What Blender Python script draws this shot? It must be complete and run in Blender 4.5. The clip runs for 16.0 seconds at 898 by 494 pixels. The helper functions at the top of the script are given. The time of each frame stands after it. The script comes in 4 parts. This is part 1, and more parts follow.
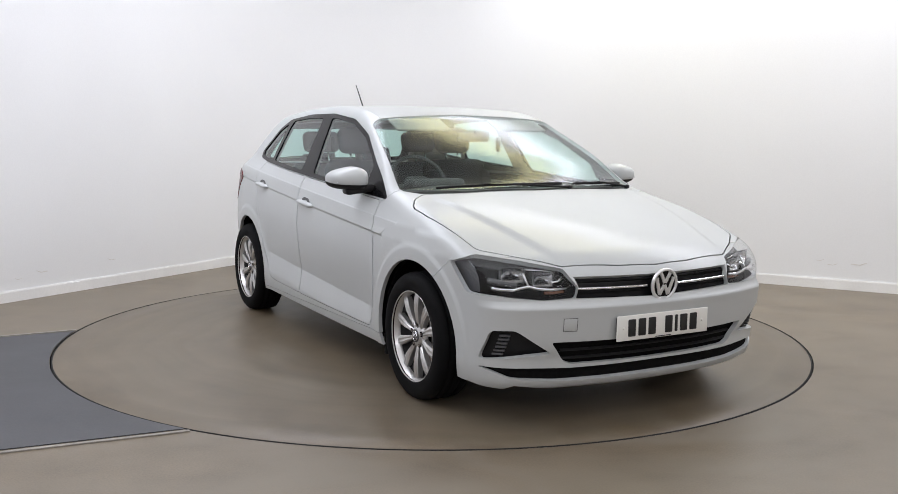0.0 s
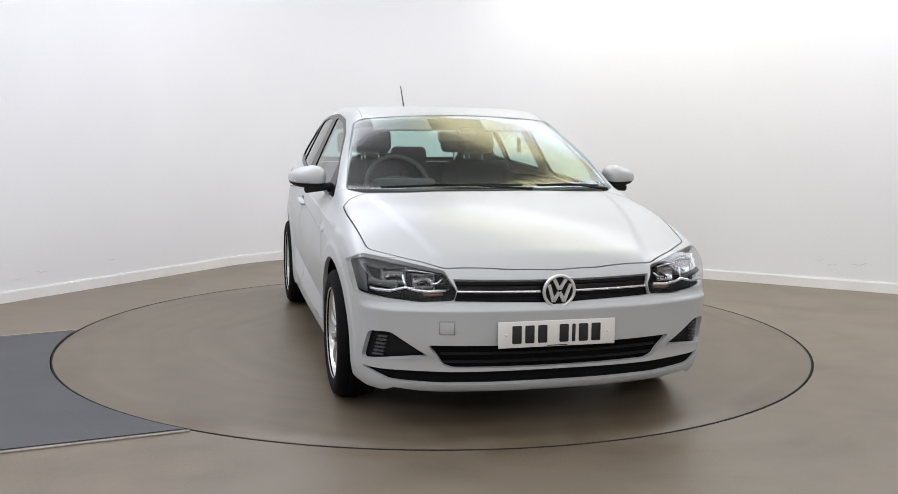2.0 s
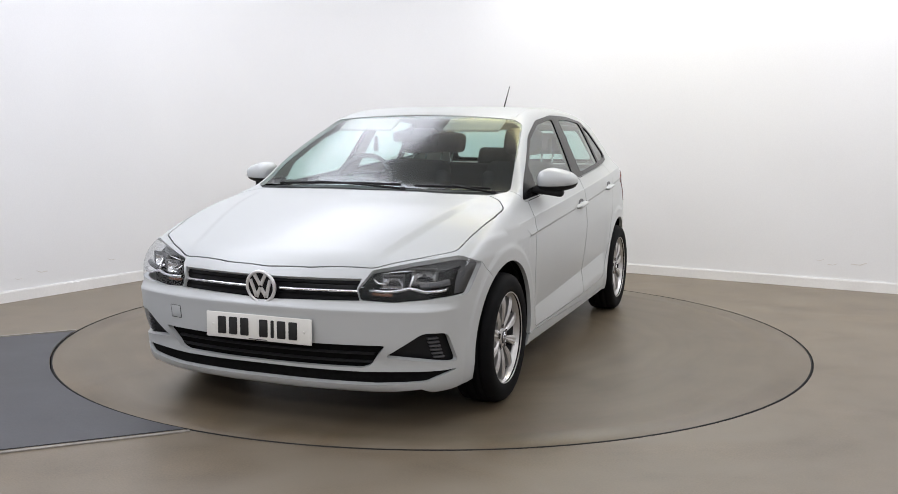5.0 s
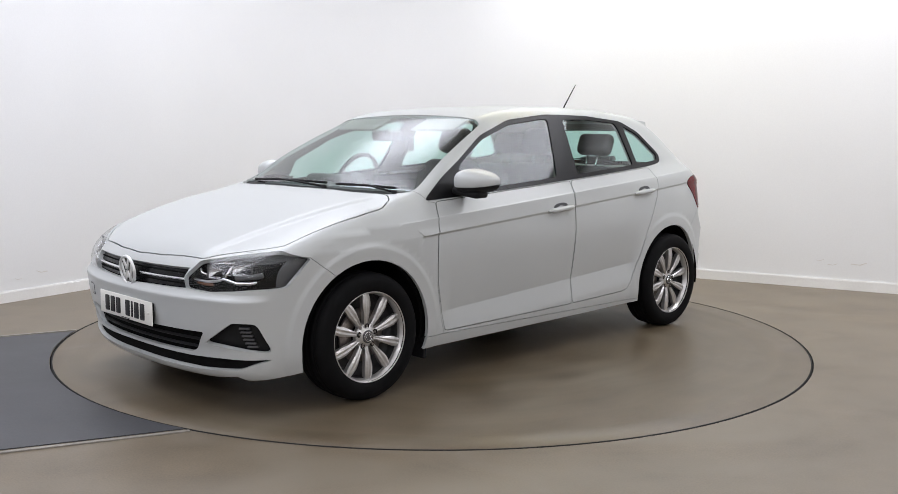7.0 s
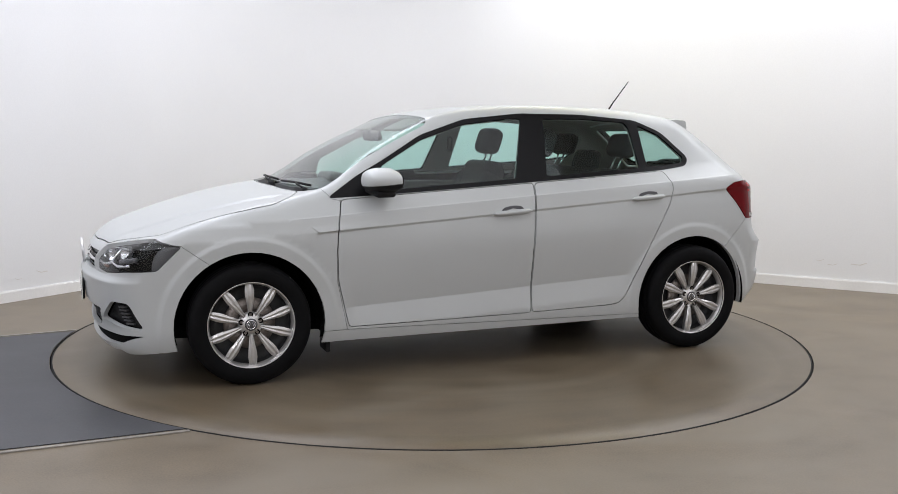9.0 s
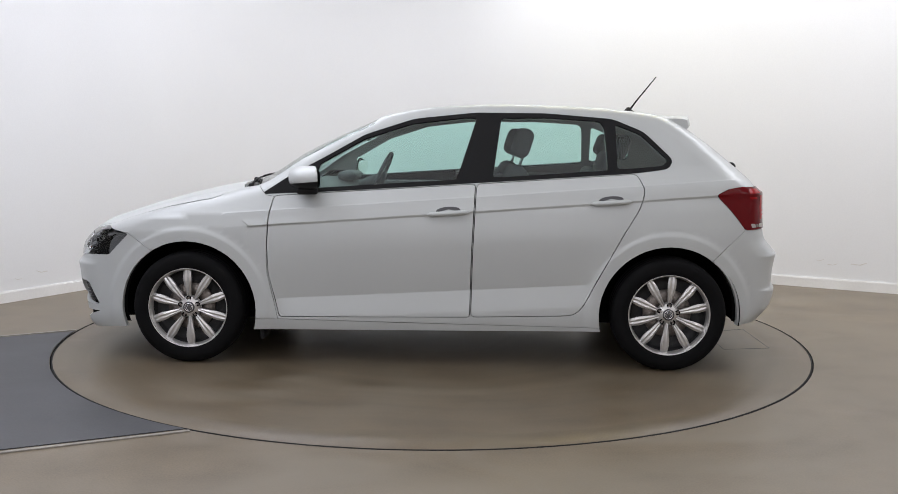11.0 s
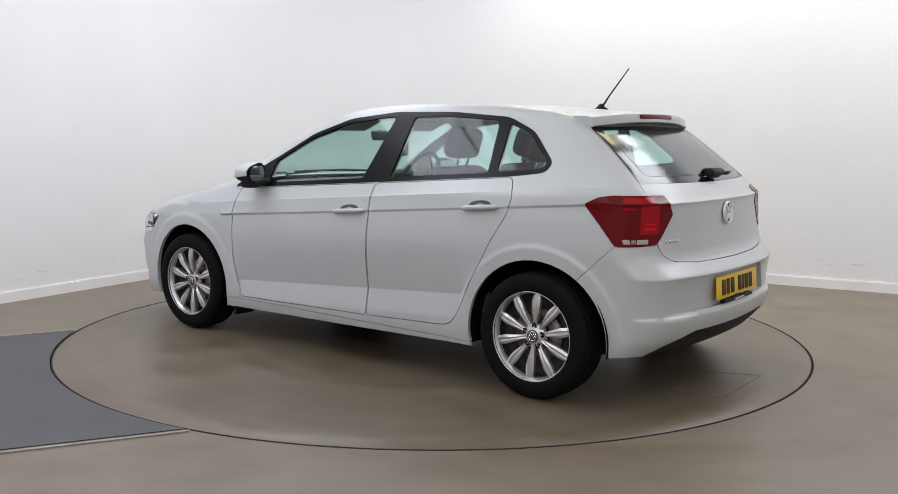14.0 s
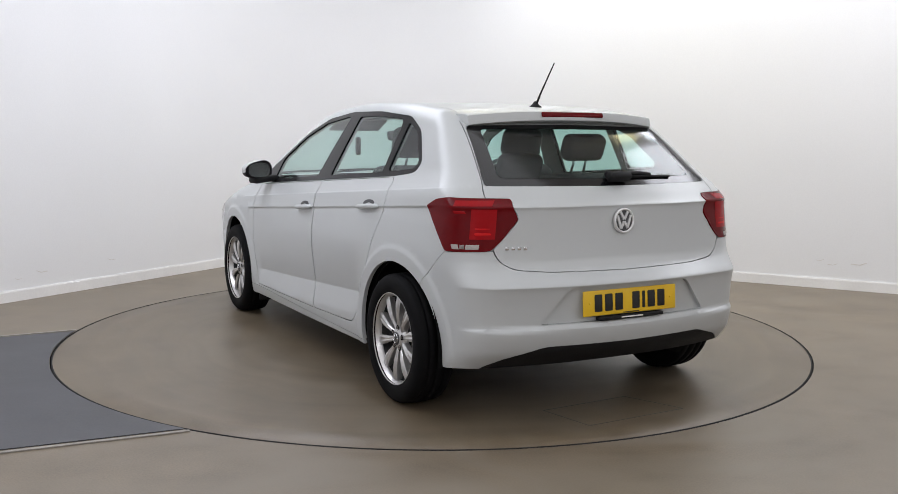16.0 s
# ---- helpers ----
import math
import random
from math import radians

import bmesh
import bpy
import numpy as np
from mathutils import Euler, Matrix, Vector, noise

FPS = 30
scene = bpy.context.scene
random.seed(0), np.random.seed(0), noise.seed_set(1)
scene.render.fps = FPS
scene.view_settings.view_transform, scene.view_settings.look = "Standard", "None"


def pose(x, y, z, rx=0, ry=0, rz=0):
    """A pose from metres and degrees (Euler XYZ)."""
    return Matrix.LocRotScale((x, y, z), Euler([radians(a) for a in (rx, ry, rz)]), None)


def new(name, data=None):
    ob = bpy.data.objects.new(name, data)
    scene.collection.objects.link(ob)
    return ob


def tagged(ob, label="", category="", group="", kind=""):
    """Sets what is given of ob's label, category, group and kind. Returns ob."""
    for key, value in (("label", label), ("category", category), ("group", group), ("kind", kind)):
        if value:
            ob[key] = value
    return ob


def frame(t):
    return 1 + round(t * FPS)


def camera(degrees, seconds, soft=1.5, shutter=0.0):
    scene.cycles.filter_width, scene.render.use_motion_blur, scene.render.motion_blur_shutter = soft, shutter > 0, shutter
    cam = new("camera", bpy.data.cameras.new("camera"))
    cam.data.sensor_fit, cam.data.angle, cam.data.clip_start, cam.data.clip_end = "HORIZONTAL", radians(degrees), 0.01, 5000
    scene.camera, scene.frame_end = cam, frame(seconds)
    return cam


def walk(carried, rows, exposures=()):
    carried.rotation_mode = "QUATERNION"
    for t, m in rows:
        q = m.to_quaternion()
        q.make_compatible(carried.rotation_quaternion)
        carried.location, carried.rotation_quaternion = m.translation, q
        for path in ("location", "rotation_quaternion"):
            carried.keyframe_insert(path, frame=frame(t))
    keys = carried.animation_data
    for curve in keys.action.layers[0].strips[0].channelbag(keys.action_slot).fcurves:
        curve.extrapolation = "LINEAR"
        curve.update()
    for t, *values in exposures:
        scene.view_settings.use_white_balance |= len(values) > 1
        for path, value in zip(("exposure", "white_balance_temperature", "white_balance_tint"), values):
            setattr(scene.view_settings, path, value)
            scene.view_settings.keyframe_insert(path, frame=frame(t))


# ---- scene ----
cam = camera(50.75, 16.0, soft=0.8)

import functools

ROWS = (
    (0.0, -61.79), (0.5, -63.06), (1.0, -66.07), (1.5, -70.47), (2.0, -76.56), (2.5, -82.31), (3.0, -88.49),
    (3.5, -94.23), (4.0, -100.37), (4.5, -106.12), (5.0, -112.29), (7.5, -142.05), (8.0, -148.21), (8.5, -153.92),
    (9.0, -160.06), (11.5, -189.04), (12.0, -194.89), (12.5, -200.71), (13.0, -206.85), (13.5, -212.52),
    (14.0, -218.53), (14.5, -224.23), (15.0, -230.33), (15.5, -236.08), (16.0, -242.29))
CAR_SHIFT = (-0.003, 0.0465)      # car's middle from the turntable's axle
TABLE_RADIUS = 2.243

# the camera stands on a tripod
EYE = Matrix(((0.99986689, -0.00627374, -0.01506153, 0.0), (-0.01419373, 0.12079959, -0.99257544, -5.897),
              (0.00804659, 0.99265709, 0.12069446, 1.262), (0, 0, 0, 1)))
walk(cam, [(0.0, EYE), (16.0, EYE)], [(0.0, 0.04), (3.5, 0.08), (8.5, 0.02), (12.5, -0.06), (16.0, -0.05)])

# ---- light ----
world = bpy.data.worlds.new("world")
scene.world = world
world.use_nodes = True
world.node_tree.nodes["Background"].inputs[0].default_value = (0.9, 0.95, 1.0, 1)
world.node_tree.nodes["Background"].inputs[1].default_value = 0.2

CORNER = Vector((-1.128, 4.251))
ALONG_L = Vector((-0.517, -0.856)).normalized()      # the left wall, out of the corner
ALONG_R = Vector((0.873, -0.487)).normalized()
LONG_L, LONG_R, CEIL = 12.5, 12.0, 3.4


def room(a, b, z=0.0):
    p = CORNER + ALONG_L * a + ALONG_R * b
    return Vector((p.x, p.y, z))


TURN_ROOM = math.degrees(math.atan2(ALONG_R.y, ALONG_R.x))

# unseen panels, layout assumed: place from the corner along both walls, size, power, colour
LAMPS = ((4.6, 1.5, 1.4, 7.0, 122, (0.87, 0.89, 1.0)), (1.3, 6.6, 2.9, 1.5, 72, (0.905, 0.92, 1.0)), (10.6, 6.0, 8.0, 0.8, 196, (0.91, 0.92, 1.0)),
         (6.0, 10.3, 0.8, 8.0, 108, (0.96, 0.945, 0.98)), (6.0, 5.0, 6.0, 5.0, 78, (0.91, 0.93, 1.0)), (1.5, 3.6, 2.8, 0.6, 20, (1.0, 0.92, 0.50)),
         # extra cool strip, added to brighten the wall near the corner
         (0.72, 3.5, 3.0, 0.4, 37, (0.86, 0.89, 1.0)))


def lamp(a, b, w, d, power, colour):
    data = bpy.data.lights.new("ceiling_lamp_light", "AREA")
    data.shape, data.size, data.size_y, data.energy, data.color = "RECTANGLE", w, d, power, colour
    ob = new("ceiling_lamp_light", data)
    ob.matrix_world = Matrix.Translation(room(a, b, CEIL - 0.09)) @ pose(0, 0, 0, 0, 0, TURN_ROOM)
    return ob


# ---- materials ----
def material(name, colour, rough=0.5, metal=0.0, coat=0.0, grain=0.0, grain_size=60.0, stain=0.0, stain_size=3.0, bump=0.0, spec=0.5, glow=0.0):
    """A surface with fine grain and wider stains in its colour, and a little relief."""
    m = bpy.data.materials.new(name)
    m.use_nodes = True
    t = m.node_tree
    b = t.nodes["Principled BSDF"]
    b.inputs["Base Color"].default_value = (*colour, 1)
    b.inputs["Roughness"].default_value, b.inputs["Metallic"].default_value = rough, metal
    b.inputs["Coat Weight"].default_value, b.inputs["Coat Roughness"].default_value = coat, 0.16
    b.inputs["Specular IOR Level"].default_value = spec
    if glow:
        b.inputs["Emission Color"].default_value, b.inputs["Emission Strength"].default_value = (*colour, 1), glow
    place = t.nodes.new("ShaderNodeTexCoord")
    last = None
    for amount, size, detail in ((grain, grain_size, 4), (stain, stain_size, 6)):
        if not amount:
            continue
        n = t.nodes.new("ShaderNodeTexNoise")
        n.inputs["Scale"].default_value, n.inputs["Detail"].default_value = size, detail
        t.links.new(place.outputs["Object"], n.inputs["Vector"])
        r = t.nodes.new("ShaderNodeMapRange")
        r.inputs["From Min"].default_value, r.inputs["From Max"].default_value = 0.3, 0.7
        r.inputs["To Min"].default_value, r.inputs["To Max"].default_value = 1 - amount, 1 + amount
        t.links.new(n.outputs["Fac"], r.inputs["Value"])
        mix = t.nodes.new("ShaderNodeVectorMath")
        mix.operation = "MULTIPLY"
        if last is None:
            mix.inputs[0].default_value = colour
        else:
            t.links.new(last.outputs[0], mix.inputs[0])
        t.links.new(r.outputs[0], mix.inputs[1])
        last = mix
        if bump and amount == grain:
            p = t.nodes.new("ShaderNodeBump")
            p.inputs["Strength"].default_value, p.inputs["Distance"].default_value = bump, 0.004
            t.links.new(n.outputs["Fac"], p.inputs["Height"])
            t.links.new(p.outputs[0], b.inputs["Normal"])
    if last is not None:
        t.links.new(last.outputs[0], b.inputs["Base Color"])
    return m


def glass(name, tint, gloss=0.03, base=0.04):
    """Tinted see-through pane with mirror-like gloss that grows at grazing angles."""
    m = bpy.data.materials.new(name)
    m.use_nodes = True
    t = m.node_tree
    t.nodes.clear()
    out, mix = t.nodes.new("ShaderNodeOutputMaterial"), t.nodes.new("ShaderNodeMixShader")
    clear, shine, edge = t.nodes.new("ShaderNodeBsdfTransparent"), t.nodes.new("ShaderNodeBsdfGlossy"), t.nodes.new("ShaderNodeLayerWeight")
    clear.inputs[0].default_value = (*tint, 1)
    shine.inputs["Roughness"].default_value = gloss
    power, scale = t.nodes.new("ShaderNodeMath"), t.nodes.new("ShaderNodeMath")
    power.operation, power.inputs[1].default_value = "POWER", 4.0
    edge.inputs["Blend"].default_value = 0.5
    scale.operation, scale.inputs[1].default_value, scale.inputs[2].default_value = "MULTIPLY_ADD", 0.90, base
    t.links.new(edge.outputs["Facing"], power.inputs[0])
    t.links.new(power.outputs[0], scale.inputs[0])
    t.links.new(scale.outputs[0], mix.inputs[0])
    t.links.new(clear.outputs[0], mix.inputs[1])
    t.links.new(shine.outputs[0], mix.inputs[2])
    t.links.new(mix.outputs[0], out.inputs[0])
    return m


PAINT = material("silver_white_paint", (0.53, 0.548, 0.546), 0.42, 0.15, coat=0.28, spec=0.38, grain=0.02, grain_size=900, stain=0.012)
BLACK = material("black_gloss_trim", (0.008, 0.008, 0.009), 0.25, grain=0.1, grain_size=200, spec=0.16)
PLASTIC = material("black_grained_plastic", (0.010, 0.010, 0.011), 0.6, grain=0.25, grain_size=400, stain=0.15, bump=0.15, spec=0.25)
LINER = material("dark_underbody", (0.006, 0.006, 0.006), 0.95, grain=0.3, grain_size=60, spec=0.1)
RUBBER = material("tyre_rubber", (0.0045, 0.0045, 0.005), 0.75, grain=0.2, grain_size=250, stain=0.2, stain_size=12, bump=0.1, spec=0.12)
ALLOY = material("silver_alloy", (0.62, 0.61, 0.60), 0.30, 0.75, grain=0.04, grain_size=300, stain=0.08, stain_size=20)
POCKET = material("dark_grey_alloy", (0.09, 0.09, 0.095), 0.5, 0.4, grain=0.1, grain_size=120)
# wheel barrel alloy, its colour darkened for the shade between the spokes
BARREL_SHADE = material("shaded_wheel_barrel", (0.035, 0.035, 0.036), 0.6, 0.2, grain=0.2, grain_size=100)
STEEL = material("brake_steel", (0.25, 0.22, 0.20), 0.45, 0.8, grain=0.25, grain_size=80, stain=0.3, stain_size=15)
CHROME = material("chrome", (0.82, 0.82, 0.83), 0.12, 1.0, grain=0.02, grain_size=200)
MIRROR = material("mirror_glass", (0.9, 0.9, 0.9), 0.02, 1.0)
CLOTH = material("dark_seat_cloth", (0.042, 0.043, 0.047), 0.9, grain=0.3, grain_size=300, stain=0.15, bump=0.3)
TRIM = material("dark_cabin_plastic", (0.065, 0.066, 0.068), 0.6, grain=0.15, grain_size=300, bump=0.1)
PALE = material("pale_grey_headliner", (0.32, 0.315, 0.29), 0.9, grain=0.06, grain_size=250, bump=0.1)
PANE = glass("green_tinted_glass", (0.70, 0.90, 0.86), 0.03, 0.06)
SCREEN = glass("windscreen_glass", (0.76, 0.90, 0.86), 0.20, 0.07)
DARKPANE = glass("rear_window_glass", (0.66, 0.86, 0.82), 0.13, 0.07)
FRIT = material("black_glass_border", (0.008, 0.008, 0.009), 0.10, coat=0.3, grain=0.05, grain_size=200, spec=0.5)
LENS = glass("clear_lamp_lens", (0.93, 0.94, 0.95))
REDLENS = material("red_lamp_lens", (0.32, 0.003, 0.006), 0.16, spec=0.18, grain=0.05, grain_size=60)
DEEPRED = material("dark_red_lamp_lens", (0.125, 0.002, 0.004), 0.16, spec=0.18, grain=0.05, grain_size=60)
BRIGHTRED = material("bright_red_lamp_bar", (0.60, 0.010, 0.012), 0.25, spec=0.18, grain=0.05, grain_size=60)
CLOUDY = material("cloudy_lamp_lens", (0.42, 0.38, 0.36), 0.35, grain=0.1, grain_size=150)
AMBER = material("amber_reflector", (0.22, 0.10, 0.06), 0.2)
REFLECTOR = material("lamp_reflector", (0.75, 0.75, 0.76), 0.16, 0.95, grain=0.05, grain_size=60)
BADGE = material("bright_badge_metal", (0.80, 0.80, 0.80), 0.32, 0.6, grain=0.02, grain_size=200)
LAMPBOX = material("lamp_housing", (0.10, 0.102, 0.106), 0.35, 0.2, grain=0.03, grain_size=100)
PLATE_W = material("white_plate", (0.78, 0.77, 0.72), 0.35, grain=0.02, grain_size=300)
PLATE_Y = material("yellow_plate", (0.80, 0.50, 0.02), 0.35, grain=0.02, grain_size=300)
INK = material("plate_black", (0.012, 0.012, 0.012), 0.5)
# black for the gap round the turntable, its shade put into the colour
GAP = material("gap_shade_black", (0.006, 0.006, 0.006), 0.9)
WALL = material("white_wall_paint", (0.80, 0.80, 0.80), 0.65, grain=0.012, grain_size=90, stain=0.02, stain_size=0.8, bump=0.03)
SKIRT = material("white_skirting_paint", (0.82, 0.81, 0.79), 0.4, grain=0.02, grain_size=60, stain=0.03)
CEILING = material("white_ceiling_paint", (0.80, 0.80, 0.79), 0.8, grain=0.02, grain_size=40)
BACKWALL = material("unseen_wall_paint", (0.68, 0.68, 0.68), 0.7, grain=0.03, grain_size=60, stain=0.05, stain_size=1.2)
SCUFF = material("scuff_mark", (0.68, 0.655, 0.615), 0.8, grain=0.05, grain_size=80)


def floor_material(name, base, cool, gloss):
    """Worn resin floor: cloudy brown and grey patches, sweeping wheel smears, fine grit."""
    m = material(name, base, gloss, grain=0.14, grain_size=120, stain=0.17, stain_size=3.0, bump=0.05)
    t = m.node_tree
    b = t.nodes["Principled BSDF"]
    source = b.inputs["Base Color"].links[0].from_socket
    place = [n for n in t.nodes if n.type == "TEX_COORD"][0]
    stretch = t.nodes.new("ShaderNodeMapping")
    stretch.inputs["Scale"].default_value = (1.1, 2.0, 1.0)
    stretch.inputs["Rotation"].default_value = (0, 0, 0.5)
    n = t.nodes.new("ShaderNodeTexNoise")
    n.inputs["Scale"].default_value, n.inputs["Detail"].default_value, n.inputs["Distortion"].default_value = 1.3, 7, 0.8
    t.links.new(place.outputs["Object"], stretch.inputs["Vector"])
    t.links.new(stretch.outputs[0], n.inputs["Vector"])
    ramp = t.nodes.new("ShaderNodeMapRange")
    ramp.inputs["From Min"].default_value, ramp.inputs["From Max"].default_value = 0.42, 0.70
    mix = t.nodes.new("ShaderNodeMix")
    mix.data_type = "RGBA"
    t.links.new(n.outputs["Fac"], ramp.inputs["Value"])
    t.links.new(ramp.outputs[0], mix.inputs["Factor"])
    t.links.new(source, mix.inputs["A"])
    mix.inputs["B"].default_value = (*cool, 1)
    t.links.new(mix.outputs["Result"], b.inputs["Base Color"])
    r = t.nodes.new("ShaderNodeMapRange")
    r.inputs["To Min"].default_value, r.inputs["To Max"].default_value = gloss - 0.08, gloss + 0.14
    t.links.new(n.outputs["Fac"], r.inputs["Value"])
    t.links.new(r.outputs[0], b.inputs["Roughness"])
    return m


FLOOR = floor_material("worn_resin_floor", (0.162, 0.128, 0.088), (0.200, 0.168, 0.126), 0.38)
TABLE = floor_material("turntable_resin", (0.126, 0.096, 0.061), (0.158, 0.130, 0.092), 0.36)
MAT = floor_material("blue_grey_drive_on_lane", (0.048, 0.050, 0.056), (0.064, 0.065, 0.071), 0.45)
LINE = material("pale_lane_line", (0.27, 0.25, 0.22), 0.5, grain=0.1, grain_size=60, stain=0.25, stain_size=5)

# wheel smears that circle the turntable's axle
t = TABLE.node_tree
b = t.nodes["Principled BSDF"]
source = b.inputs["Base Color"].links[0].from_socket
place = [n for n in t.nodes if n.type == "TEX_COORD"][0]
far, wob, add, ringy, ramp, mul = (t.nodes.new(k) for k in ("ShaderNodeVectorMath", "ShaderNodeTexNoise", "ShaderNodeMath", "ShaderNodeTexNoise", "ShaderNodeMapRange", "ShaderNodeVectorMath"))
far.operation, add.operation, mul.operation = "LENGTH", "MULTIPLY_ADD", "MULTIPLY"
wob.inputs["Scale"].default_value = 0.9
add.inputs[1].default_value = 0.5
ringy.noise_dimensions = "1D"
ringy.inputs["Scale"].default_value, ringy.inputs["Detail"].default_value = 5.0, 5
ramp.inputs["From Min"].default_value, ramp.inputs["From Max"].default_value = 0.35, 0.7
ramp.inputs["To Min"].default_value, ramp.inputs["To Max"].default_value = 1.10, 0.88
t.links.new(place.outputs["Object"], far.inputs[0])
t.links.new(place.outputs["Object"], wob.inputs["Vector"])
t.links.new(wob.outputs["Fac"], add.inputs[0])
t.links.new(far.outputs["Value"], add.inputs[2])
t.links.new(add.outputs[0], ringy.inputs["W"])
t.links.new(ringy.outputs["Fac"], ramp.inputs["Value"])
t.links.new(source, mul.inputs[0])
t.links.new(ramp.outputs[0], mul.inputs[1])
t.links.new(mul.outputs[0], b.inputs["Base Color"])


# ---- mesh helpers ----
def part(name, data, surface, parent=None, label="", smooth=True):
    """Links a bmesh or a mesh as one object under a thing or a part."""
    if isinstance(data, bmesh.types.BMesh):
        me = bpy.data.meshes.new(name)
        data.to_mesh(me)
        data.free()
        if smooth:
            me.polygons.foreach_set("use_smooth", [True] * len(me.polygons))
    else:
        me = data
    for s in surface if isinstance(surface, (list, tuple)) else [surface]:
        me.materials.append(s)
    ob = new(name, me)
    if parent is not None:
        ob.parent = parent
    return tagged(ob, label)


def from_data(name, verts, faces, smooth=True):
    me = bpy.data.meshes.new(name)
    me.from_pydata([tuple(float(c) for c in v) for v in verts], [], [tuple(int(i) for i in f) for f in faces])
    me.polygons.foreach_set("use_smooth", [smooth] * len(me.polygons))
    return me


def box(x0, x1, y0, y1, z0, z1, bevel=0.0, m=Matrix.Identity(4), steps=2):
    bm = bmesh.new()
    bmesh.ops.create_cube(bm, size=1, matrix=m @ Matrix.Translation(((x0 + x1) / 2, (y0 + y1) / 2, (z0 + z1) / 2)) @ Matrix.Diagonal((x1 - x0, y1 - y0, z1 - z0, 1)))
    if bevel:
        bmesh.ops.bevel(bm, geom=bm.edges[:], offset=bevel, segments=steps, affect="EDGES", profile=0.5)
    return bm


def lathe(profile, axis="y", n=64, m=Matrix.Identity(4), closed=False):
    """Turns (radius, along) pairs round an axis."""
    v, f, k = [], [], len(profile)
    for i in range(n):
        a = 2 * math.pi * i / n
        for r, s in profile:
            v.append(m @ Vector((r * math.cos(a), s, r * math.sin(a)) if axis == "y" else (r * math.cos(a), r * math.sin(a), s)))
    for i in range(n):
        for j in range(k if closed else k - 1):
            f.append((i * k + j, i * k + (j + 1) % k, ((i + 1) % n) * k + (j + 1) % k, ((i + 1) % n) * k + j))
    return from_data("lathe", v, f)


def tube(points, radius, n=10, taper=1.0):
    """A round bar along points."""
    v, f = [], []
    pts = [Vector(p) for p in points]
    for i, p in enumerate(pts):
        d = (pts[min(i + 1, len(pts) - 1)] - pts[max(i - 1, 0)]).normalized()
        q = d.to_track_quat("Z", "Y")
        r = radius * (1 + (taper - 1) * i / (len(pts) - 1))
        v += [p + q @ Vector((r * math.cos(2 * math.pi * k / n), r * math.sin(2 * math.pi * k / n), 0)) for k in range(n)]
    for i in range(len(pts) - 1):
        f += [(i * n + k, i * n + (k + 1) % n, (i + 1) * n + (k + 1) % n, (i + 1) * n + k) for k in range(n)]
    f += [tuple(range(n))[::-1], tuple(range((len(pts) - 1) * n, len(pts) * n))]
    return from_data("tube", v, f)


# ---- the studio ----
def wall(name, line, z0, z1, thick, surface, label):
    """A wall along a plan line; thick: how far it goes outwards (to the line's right)."""
    v, f, n = [], [], len(line)
    for i, p in enumerate(line):
        d = (line[min(i + 1, n - 1)] - line[max(i - 1, 0)]).normalized()
        o = Vector((d.y, -d.x, 0)) * thick
        v += [(p.x, p.y, z0), (p.x, p.y, z1), (p.x + o.x, p.y + o.y, z1), (p.x + o.x, p.y + o.y, z0)]
    for i in range(n - 1):
        for j in range(4):
            f.append((i * 4 + j, i * 4 + (j + 1) % 4, i * 4 + 4 + (j + 1) % 4, i * 4 + 4 + j))
    f += [(0, 1, 2, 3), (n * 4 - 1, n * 4 - 2, n * 4 - 3, n * 4 - 4)]
    ob = part(name, from_data(name, v, f), surface)
    m = ob.modifiers.new("split", "EDGE_SPLIT")
    m.split_angle = radians(40)
    return tagged(ob, label, "wall", kind="structure")


COVE = 1.6
arc = [room(COVE - COVE * math.sin(a), COVE - COVE * math.cos(a)) for a in (math.pi / 2 * i / 24 for i in range(25))]
# from the left wall's far end, round the curved corner, along the right wall
line = [room(LONG_L, 0)] + sorted(arc, key=lambda p: (p.xy - room(0, COVE).xy).length, reverse=True) + [room(0, LONG_R)]
wall("wall_1", line[::-1], 0, CEIL, 0.2, WALL, "white painted studio wall with a curved corner")
# two walls out of view, added to close the room and bounce light
wall("wall_2", [room(LONG_L, 0), room(LONG_L, LONG_R)], 0, CEIL, 0.2, BACKWALL, "unseen off-white wall added behind the tripod for bounced light")
wall("wall_3", [room(LONG_L, LONG_R), room(0, LONG_R)], 0, CEIL, 0.2, BACKWALL, "unseen off-white wall added beside the tripod for bounced light")


def inset(pts, d):
    """Shifts a plan line into the room."""
    out = []
    for i, p in enumerate(pts):
        w = (pts[min(i + 1, len(pts) - 1)] - pts[max(i - 1, 0)]).normalized()
        out.append(p + Vector((w.y, -w.x, 0)) * d)
    return out


wall("baseboard", inset(line[::-1], -0.001), 0, 0.075, -0.014, SKIRT, "white painted skirting board along the wall")
wall("trim", inset(line[::-1], -0.001), 0.075, 0.083, -0.008, SKIRT, "rounded top edge of the white skirting board")

quad = [room(-0.3, -0.3), room(LONG_L + 0.3, -0.3), room(LONG_L + 0.3, LONG_R + 0.3), room(-0.3, LONG_R + 0.3)]
GAP_W = 0.008
# the floor has a round pit for the turntable
bm = bmesh.new()
N = 160
ring = [bm.verts.new(((TABLE_RADIUS + GAP_W) * math.cos(2 * math.pi * i / N), (TABLE_RADIUS + GAP_W) * math.sin(2 * math.pi * i / N), 0)) for i in range(N)]
deep = [bm.verts.new((v.co.x, v.co.y, -0.08)) for v in ring]
